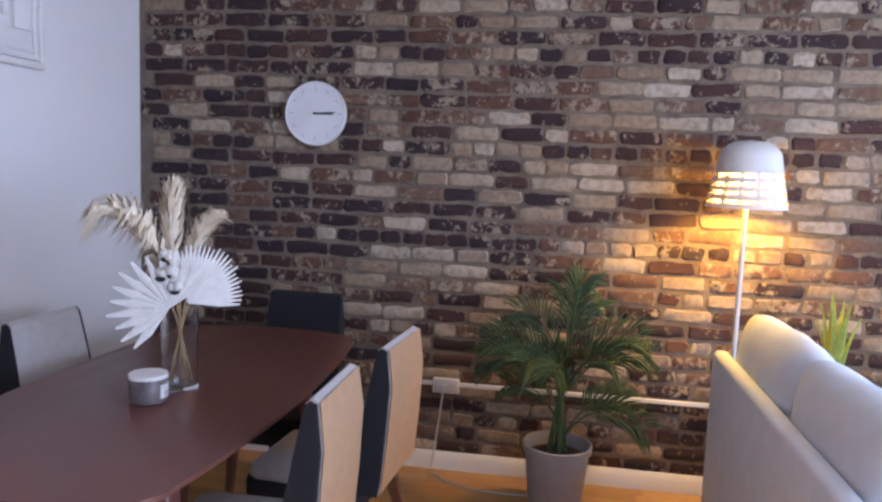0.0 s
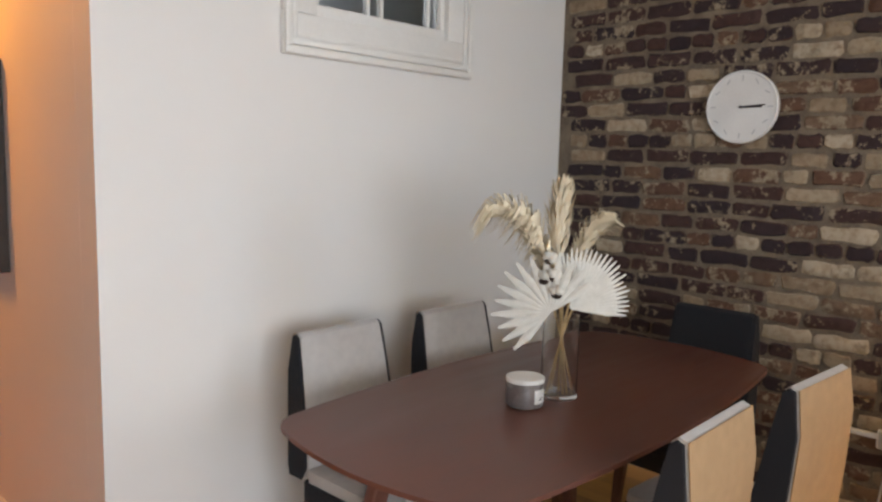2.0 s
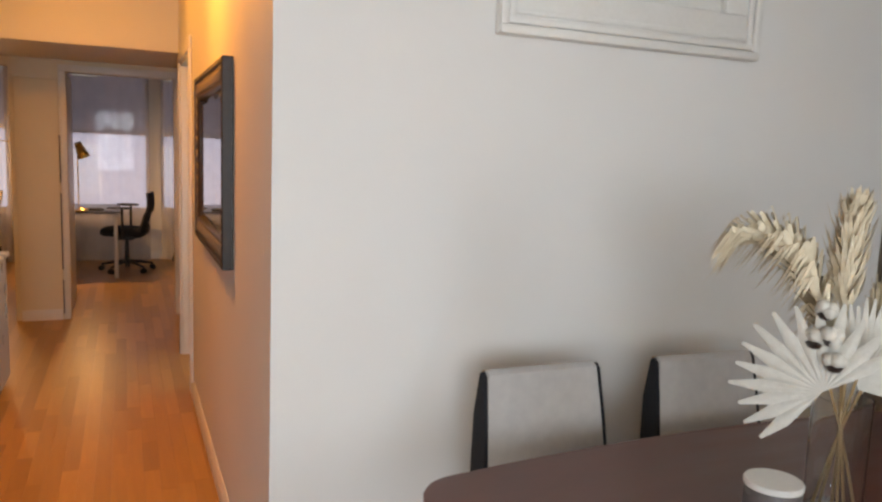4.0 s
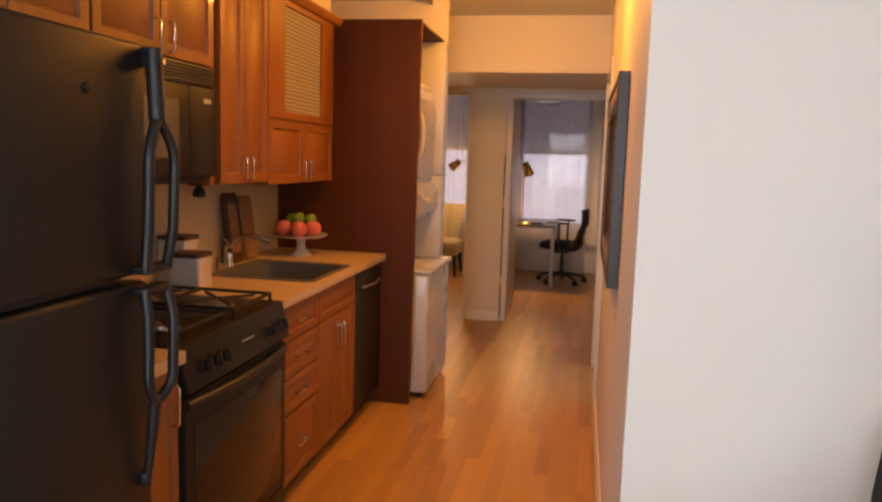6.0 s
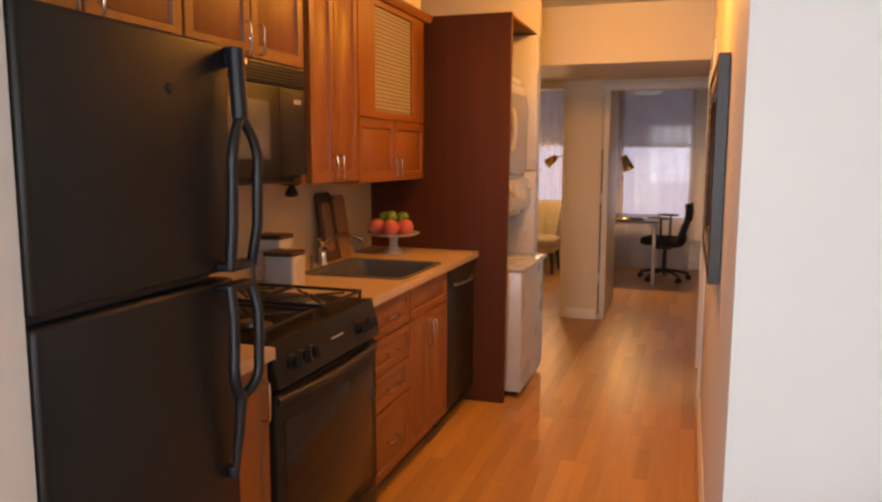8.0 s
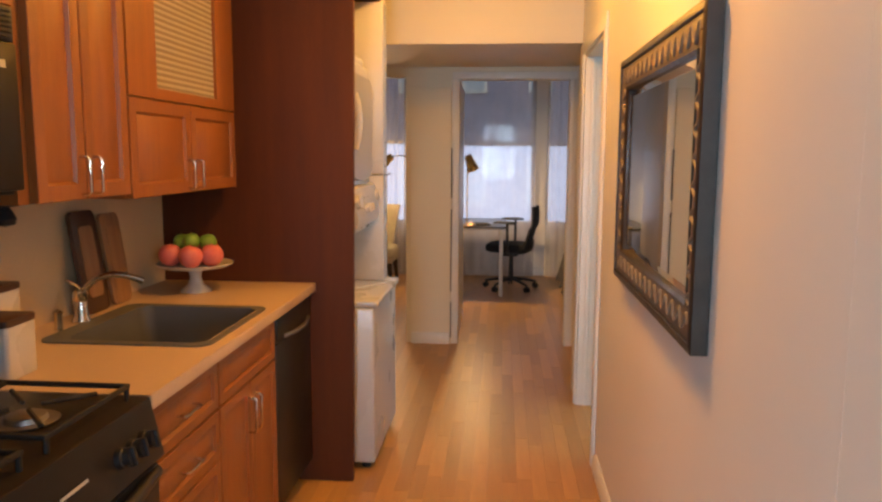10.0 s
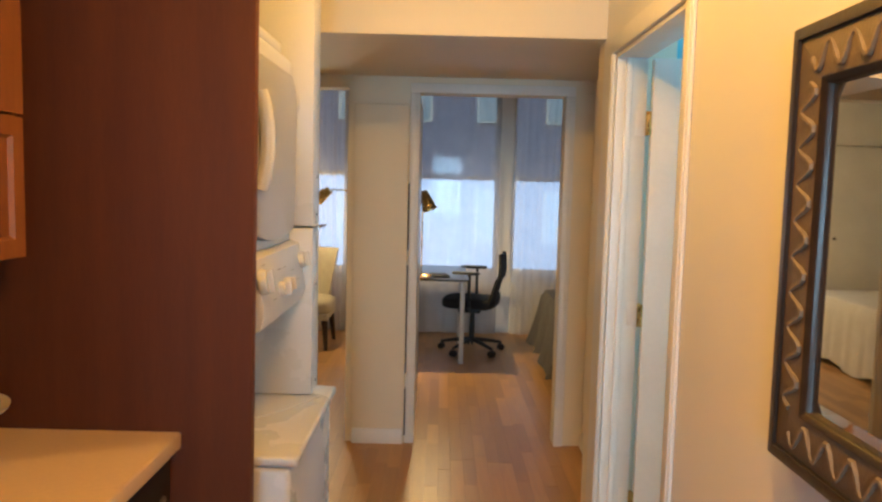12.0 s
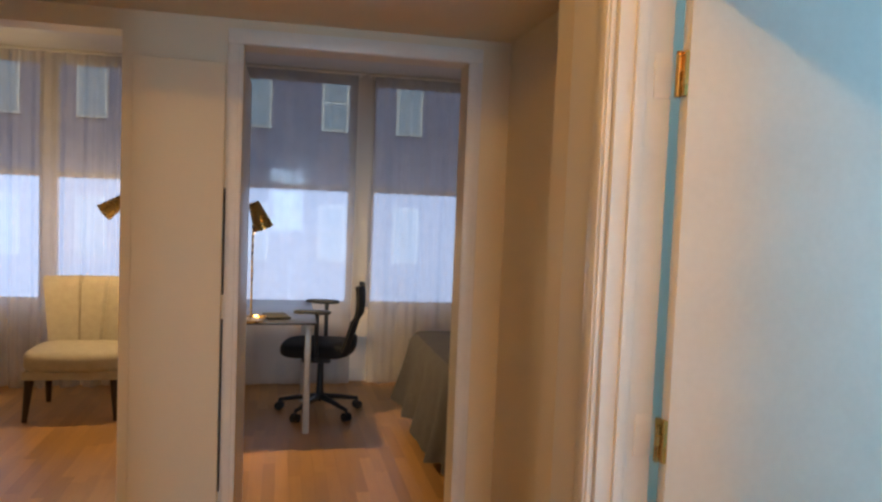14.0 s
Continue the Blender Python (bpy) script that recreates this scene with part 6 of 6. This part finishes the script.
def bed(name, label, x0, x1, y0, y1, top, cover, skirt, seed, flare=0.0, waves=37):
    t = thing(name, label, "bed", ((x0 + x1) / 2, (y0 + y1) / 2, 0))
    w, l = (x1 - x0) / 2, (y1 - y0) / 2
    part("mattress", box(-w + 0.03, -l + 0.03, 0.30, w - 0.03, l - 0.03, top - 0.03, 0.05, 4), BEDWHITE, t)
    part("bed_frame", box(-w + 0.05, -l + 0.05, 0.20, w - 0.05, l - 0.05, 0.299, 0.01), DARKLEG, t)
    for sx in (-1, 1):
        for sy in (-1, 1):
            part("leg", rod((sx * (w - 0.09), sy * (l - 0.09), 0), (sx * (w - 0.09), sy * (l - 0.09), 0.20), 0.02), DARKLEG, t)
    rnd = random.Random(seed)
    ol = round_rect(2 * w, 2 * l, 0.10, 12)
    dense = []
    for (ax, ay), (bx, by) in zip(ol, ol[1:] + ol[:1]):
        k = max(1, int(math.hypot(bx - ax, by - ay) / 0.03))
        dense += [(ax + (bx - ax) * i / k, ay + (by - ay) * i / k) for i in range(k)]
    bm = bmesh.new()
    rings = []
    nn = len(dense)
    ph = [rnd.uniform(0, 6) for _ in range(3)]
    for j in range(10):
        f = j / 9
        row = []
        for i, (x, y) in enumerate(dense):
            s = i / nn
            fold = math.sin(2 * math.pi * waves * s + ph[0]) + 0.6 * math.sin(2 * math.pi * waves * 1.65 * s + ph[1])
            hang = top + 0.004 - (top - skirt - 0.03 * math.sin(2 * math.pi * 9 * s + ph[2])) * f
            if j == 0:
                row.append(bm.verts.new((x * 0.97, y * 0.97, top + 0.004)))
            else:
                g = 1 + (0.004 + (0.014 + 0.25 * flare) * f * fold + (0.02 + flare) * f ** 1.5) / max(w, l)
                row.append(bm.verts.new((x * g, y * g, hang)))
        rings.append(row)
    for a, b in zip(rings, rings[1:]):
        for i in range(nn):
            bm.faces.new((a[i], a[(i + 1) % nn], b[(i + 1) % nn], b[i]))
    prev = rings[0]
    for sc in (0.8, 0.55, 0.3):
        row = [bm.verts.new((x * sc, y * sc, top + 0.012 + 0.008 * noise.noise(Vector((x * 3, y * 3, sc))))) for x, y in dense]
        for i in range(nn):
            bm.faces.new((prev[i], row[i], row[(i + 1) % nn], prev[(i + 1) % nn]))
        prev = row
    c = bm.verts.new((0, 0, top + 0.014))
    for i in range(nn):
        bm.faces.new((prev[i], c, prev[(i + 1) % nn]))
    part("bedspread", bm, cover, t)
    return t


bed("bed", "bed with a rumpled grey blanket by the window", 0.24, 1.75, 5.62, 7.05, 0.62, BEDGREY, 0.13, 1, 0.055, 17)
white = bed("bed", "bed with a white cover and pleated bed skirt", -3.80, -2.86, 5.75, 7.66, 0.60, BEDWHITE, 0.03, 2)


def slipper_chair():
    t = thing("slipper_chair", "cream upholstered slipper chair with dark legs", "armchair", (-1.945, 7.40, 0))
    part("seat", moved(cushion(0.62, 0.56, 0.15), Matrix.Translation((0, -0.02, 0.385))), CREAMFAB, t)
    part("seat_rail", box(-0.29, -0.26, 0.27, 0.29, 0.24, 0.33, 0.015, 3), CREAMFAB, t)
    # one curved back whose wings come forward, with two stitched seams
    bm = bmesh.new()
    grids = []
    for depth in (0.0, 0.085):
        rows = []
        for j in range(13):
            f = j / 12
            row = []
            for i in range(25):
                u = i / 12 - 1
                hw = 0.235 + 0.075 * f
                seam = 0.030 * (math.exp(-((u - 0.36) / 0.05) ** 2) + math.exp(-((u + 0.36) / 0.05) ** 2))
                lip = 0.03 * max(0.0, (f - 0.85) / 0.15) ** 2
                y = 0.215 + 0.10 * f - 0.095 * abs(u) ** 2.2 + (depth - lip if depth else seam + lip)
                row.append(bm.verts.new((hw * u, y, 0.42 + 0.47 * f)))
            rows.append(row)
        grids.append(rows)
    for g in grids:
        for r0, r1 in zip(g, g[1:]):
            for i in range(24):
                bm.faces.new((r0[i], r0[i + 1], r1[i + 1], r1[i]))
    rims = [g[0] + [r[-1] for r in g[1:]] + g[-1][-2::-1] + [r[0] for r in g[-2:0:-1]] for g in grids]
    for i in range(len(rims[0])):
        j = (i + 1) % len(rims[0])
        bm.faces.new((rims[0][i], rims[0][j], rims[1][j], rims[1][i]))
    part("backrest", bm, CREAMFAB, t, "cream winged back with stitched seams")
    for sx in (-1, 1):
        for y, yb in ((-0.22, -0.245), (0.19, 0.26)):
            part("leg", rod((sx * 0.275, yb, 0), (sx * 0.255, y, 0.275), 0.017, 0.030, 10), DARKLEG, t, "dark tapered leg")


slipper_chair()


def wall_sconce():
    t = thing("wall_sconce", "brass swing-arm wall lamp over the armchair", "lamp", (-1.19, 7.25, 1.36))
    part("plate", lathe([(0, 0), (0.045, 0), (0.045, 0.012), (0, 0.016)], 24, Matrix.Rotation(radians(-90), 4, "Y")), BRASS, t)
    part("arm", tube(arc((-0.01, 0, 0), (-0.25, 0, 0.10), (-0.46, -0.02, 0.09), 12), 0.006, 8), BRASS, t)
    m = Matrix.Translation((-0.47, -0.02, 0.09)) @ Matrix.Rotation(radians(52), 4, "Y")
    part("shade", lathe([(0, 0), (0.03, 0), (0.036, -0.006), (0.062, -0.15), (0.059, -0.15), (0.033, -0.01), (0, -0.006)], 32, m), BRASS, t, "brass cone shade")
    b = part("bulb", lathe([(0, -0.12), (0.02, -0.11), (0.024, -0.09), (0.012, -0.05), (0, -0.04)], 16, m), BULB, t, "glowing bulb")
    b.visible_shadow = False


wall_sconce()
lamp("sconce_bulb", "POINT", (-1.79, 7.23, 1.34), 26, (1.0, 0.60, 0.24), 0.02)

# cream cupboard beside the far bed
t_ = thing("wardrobe", "tall cream built-in cupboard with flush doors", "wardrobe", (-3.44, 7.95, 0))
part("body", box(-0.43, -0.02, 0.0, 0.42, 0.24, 2.50, 0.004), TRIM, t_)
d_ = part("door", box(-0.42, -0.042, 0.05, 0.41, -0.021, 1.985, 0.003), TRIM, t_)
part("upper_door", box(-0.42, -0.042, 2.0, 0.41, -0.021, 2.48, 0.003), TRIM, t_)
part("knob", lathe([(0, 0), (0.012, 0), (0.016, 0.016), (0, 0.024)], 16, Matrix.Translation((0.15, -0.042, 1.08)) @ Matrix.Rotation(radians(90), 4, "X")), DARKLEG, d_, "small dark knob")

# bedroom door standing open beside the pier
t_ = tagged(new("door_2"), "cream bedroom door folded open beside the pier", "door", kind="structure")
part("leaf", box(-0.832, 4.935, 0.012, -0.797, 5.70, 2.02, 0.003), TRIM, t_)
# solid dark strips stand in for the shade in the leaf's gap
for z0, z1 in ((1.14, 1.52), (0.42, 1.05), (0.05, 0.33)):
    part("gap_shade", box(-0.8468, 4.783, z0, -0.840, 4.80, z1), INK, t_, "dark strip standing in for the shaded gap of the leaf")

# ---------------------------------------------------------------- outside
single("ground", box(-300, 8.6, -6.2, 300, 400, -6.0), ASPHALT, "dark asphalt street ground", "ground", "structure")


def facade():
    t = thing("apartment_building", "grey-mauve brick apartment building across the street", "building", (0, 20.0, -6.0))
    part("wall", box(-16, 0.0, 0.0, 16, 6.0, 19.0), FACADE, t)
    part("roof", box(-16.2, -0.2, 19.001, 16.2, 6.2, 19.4), FACADE, t)
    for r in range(5):
        for c in range(-6, 7):
            x, z = -1.26 + 1.79 * c, 9.2 + 3.1 * (r - 2)
            w = part("window", box(x - 0.32, -0.03, z - 0.05, x + 0.32, -0.001, z + 1.30), TRIM, t)
            part("pane", box(x - 0.26, -0.04, z + 0.02, x + 0.26, -0.031, z + 0.61), FARPANE, w)
            part("pane", box(x - 0.26, -0.04, z + 0.67, x + 0.26, -0.031, z + 1.23), FARPANE, w)


facade()

# ---------------------------------------------------------------- living room windows behind the walker
for k, (a, b) in enumerate(((-3.45, -1.85), (-1.65, -0.05))):
    t = tagged(new("window_%d" % (6 + k)), "tall white living room window", "window", kind="structure")
    for u0, v0, u1, v1 in ((a + 0.001, 0.601, a + 0.05, 2.399), (b - 0.05, 0.601, b - 0.001, 2.399), (a + 0.0505, 0.601, b - 0.0505, 0.66), (a + 0.0505, 2.34, b - 0.0505, 2.399), (a + 0.0505, 1.47, b - 0.0505, 1.52)):
        part("window_frame", box(u0, -5.88, v0, u1, -5.83, v1, 0.004), TRIM, t)

# assumed window, never in view: lets side light in through the brick wall
t = tagged(new("window_8"), "unseen white window added in the brick wall for side light", "window", kind="structure")
for u0, v0, u1, v1 in ((-5.679, 0.981, -5.63, 2.459), (-4.37, 0.981, -4.321, 2.459), (-5.6295, 0.981, -4.3705, 1.02), (-5.6295, 2.42, -4.3705, 2.459)):
    part("window_frame", box(2.55, u0, v0, 2.59, u1, v1, 0.004), TRIM, t)

# ---------------------------------------------------------------- ceiling lights
def ceiling_light(x, y):
    t = thing("ceiling_light", "flush ceiling light with a frosted glass dome, lit", "ceiling light", (x, y, CEIL_Z))
    part("rim", lathe([(0, -0.001), (0.15, -0.001), (0.155, -0.02), (0.14, -0.03), (0, -0.03)], 40), BRASS, t)
    g = part("dome", lathe([(0.138, -0.031), (0.13, -0.045), (0.10, -0.058), (0.05, -0.066), (0, -0.068)], 40), glow("dome_glow", (1.0, 0.62, 0.25), 1.5), t, "frosted dome")
    g.visible_shadow = False


ceiling_light(-0.70, 2.45)
ceiling_light(-0.52, 1.25)
t_ = thing("ceiling_rail", "thin dark rail fixed under the kitchen ceiling", "rail", (-1.21, 0, 0))
part("rail", box(-0.012, 1.6, CEIL_Z - 0.03, 0.012, 3.50, CEIL_Z - 0.001, 0.002), DARKLEG, t_)


# ---------------------------------------------------------------- planks of the floor
def plank_mesh(length, width, name):
    bm = box(-width / 2 + 0.0002, 0.0003, -0.0138, width / 2 - 0.0002, length - 0.0003, 0.0)
    top = max(bm.faces, key=lambda f: f.calc_center_median().z)
    bmesh.ops.bevel(bm, geom=list(top.edges), offset=0.0006, segments=1, affect="EDGES")
    return mesh_from(bm, name, FLOOR, smooth=False)


rnd = random.Random(21)
W = 0.068
lengths = [0.35, 0.5, 0.62, 0.75, 0.9, 1.1]
plank_data = {ln: plank_mesh(ln, W, "plank") for ln in lengths}
verts, faces = [], []
x = -4.79
while x < BRICK_X:
    y = -5.85 + rnd.uniform(-0.8, 0)
    while y < 8.2:
        ln = rnd.choice(lengths)
        cx = x + W / 2
        near = -1.27 < cx < 0.05 and 0.3 < y and y + ln < 4.75
        if near:
            p = new("plank", plank_data[ln])
            p.location = (cx, y, rnd.uniform(-0.0003, 0.0))
            p.parent = floor
        else:
            b = len(verts)
            x0, x1, y0, y1 = cx - W / 2 + 0.0003, cx + W / 2 - 0.0003, y + 0.0004, y + ln - 0.0004
            verts += [(x0, y0, -0.0138), (x1, y0, -0.0138), (x1, y1, -0.0138), (x0, y1, -0.0138), (x0, y0, 0), (x1, y0, 0), (x1, y1, 0), (x0, y1, 0)]
            faces += [(b + 4, b + 5, b + 6, b + 7), (b, b + 1, b + 5, b + 4), (b + 1, b + 2, b + 6, b + 5), (b + 2, b + 3, b + 7, b + 6), (b + 3, b, b + 4, b + 7)]
        y += ln
    x += W
me = bpy.data.meshes.new("planks")
me.from_pydata(verts, [], faces)
me.materials.append(FLOOR)
ob = new("planks", me)
ob.parent = floor
tagged(ob, kind="stuff")


# ---------------------------------------------------------------- bricks of the wall
def brick_shape(w, h, r):
    """Vertices and faces of one worn brick, its back at x = 0, its face towards -x, from the lower edge at y = 0 to y = -w."""
    j = lambda s: r.uniform(-s, s)
    d = 0.003 + r.uniform(0, 0.007)
    e, back, front = 0.010 / w, [], []
    for u, v in ((e, 0), (0.35, 0), (0.65, 0), (1 - e, 0), (1, 0.2), (1, 0.8), (1 - e, 1), (0.65, 1), (0.35, 1), (e, 1), (0, 0.8), (0, 0.2)):
        a, b = -w * u + j(0.007), h * v + j(0.0055)
        back.append((0.0, a, b))
        front.append((-d + j(0.0015), a * 0.94 - w * 0.03, b * 0.84 + h * 0.08))
    vs = back + front
    fs = [(i, (i + 1) % 12, 12 + (i + 1) % 12, 12 + i) for i in range(12)]
    fs += [(12, 13, 20, 21), (13, 14, 19, 20), (14, 15, 18, 19), (15, 16, 17, 18), (21, 22, 23, 12)]
    return vs, fs


H, COURSE = 0.058, 0.0745


def finish_bricks(me):
    for m in BRICKS:
        me.materials.append(m)
    me.polygons.foreach_set("use_smooth", [True] * len(me.polygons))
    me.set_sharp_from_angle(angle=radians(50))


variants = {}
for wd in (0.098, 0.152, 0.198, 0.212):
    for k in range(12):
        vs, fs = brick_shape(wd, H, rnd)
        me = bpy.data.meshes.new("brick")
        me.from_pydata(vs, [], fs)
        finish_bricks(me)
        me.polygons.foreach_set("material_index", [k % 3] * len(me.polygons))
        variants.setdefault((wd, k % 3), []).append(me)
verts, faces, kinds = [], [], []
for c in range(34):
    z = 0.004 + c * COURSE
    if z + H > CEIL_Z:
        break
    y = -0.004 - rnd.uniform(0, 0.10)
    headers = c % 6 == 3
    while y > -5.75:
        wd = 0.098 if headers or rnd.random() < 0.13 else rnd.choice((0.152, 0.198, 0.212, 0.212, 0.198))
        if y - wd < -5.85:
            break
        if y - wd < -4.32 and y > -5.68 and z + H > 0.98 and z < 2.46:
            y -= wd + 0.013
            continue
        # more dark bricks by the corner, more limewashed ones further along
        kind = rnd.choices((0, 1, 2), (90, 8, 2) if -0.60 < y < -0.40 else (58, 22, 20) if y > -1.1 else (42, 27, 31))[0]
        if -2.25 < y < -0.35 and 0.50 < z < 2.15:
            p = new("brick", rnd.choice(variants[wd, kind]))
            p.location = (BRICK_X + 0.0115 + rnd.uniform(-0.002, 0.002), y, z + rnd.uniform(-0.0025, 0.0025))
            p.rotation_euler = (rnd.uniform(-0.018, 0.018), 0, 0)
            p.parent = wall_brick
        else:
            vs, fs = brick_shape(wd, H, rnd)
            b = len(verts)
            oz = z + rnd.uniform(-0.0025, 0.0025)
            ox = BRICK_X + 0.0115 + rnd.uniform(-0.002, 0.002)
            verts += [(v[0] + ox, v[1] + y, v[2] + oz) for v in vs]
            faces += [tuple(i + b for i in f) for f in fs]
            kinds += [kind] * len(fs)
        y -= wd + 0.013
me = bpy.data.meshes.new("bricks")
me.from_pydata(verts, [], faces)
finish_bricks(me)
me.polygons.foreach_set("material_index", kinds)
ob = new("bricks", me)
ob.parent = wall_brick
tagged(ob, kind="stuff")
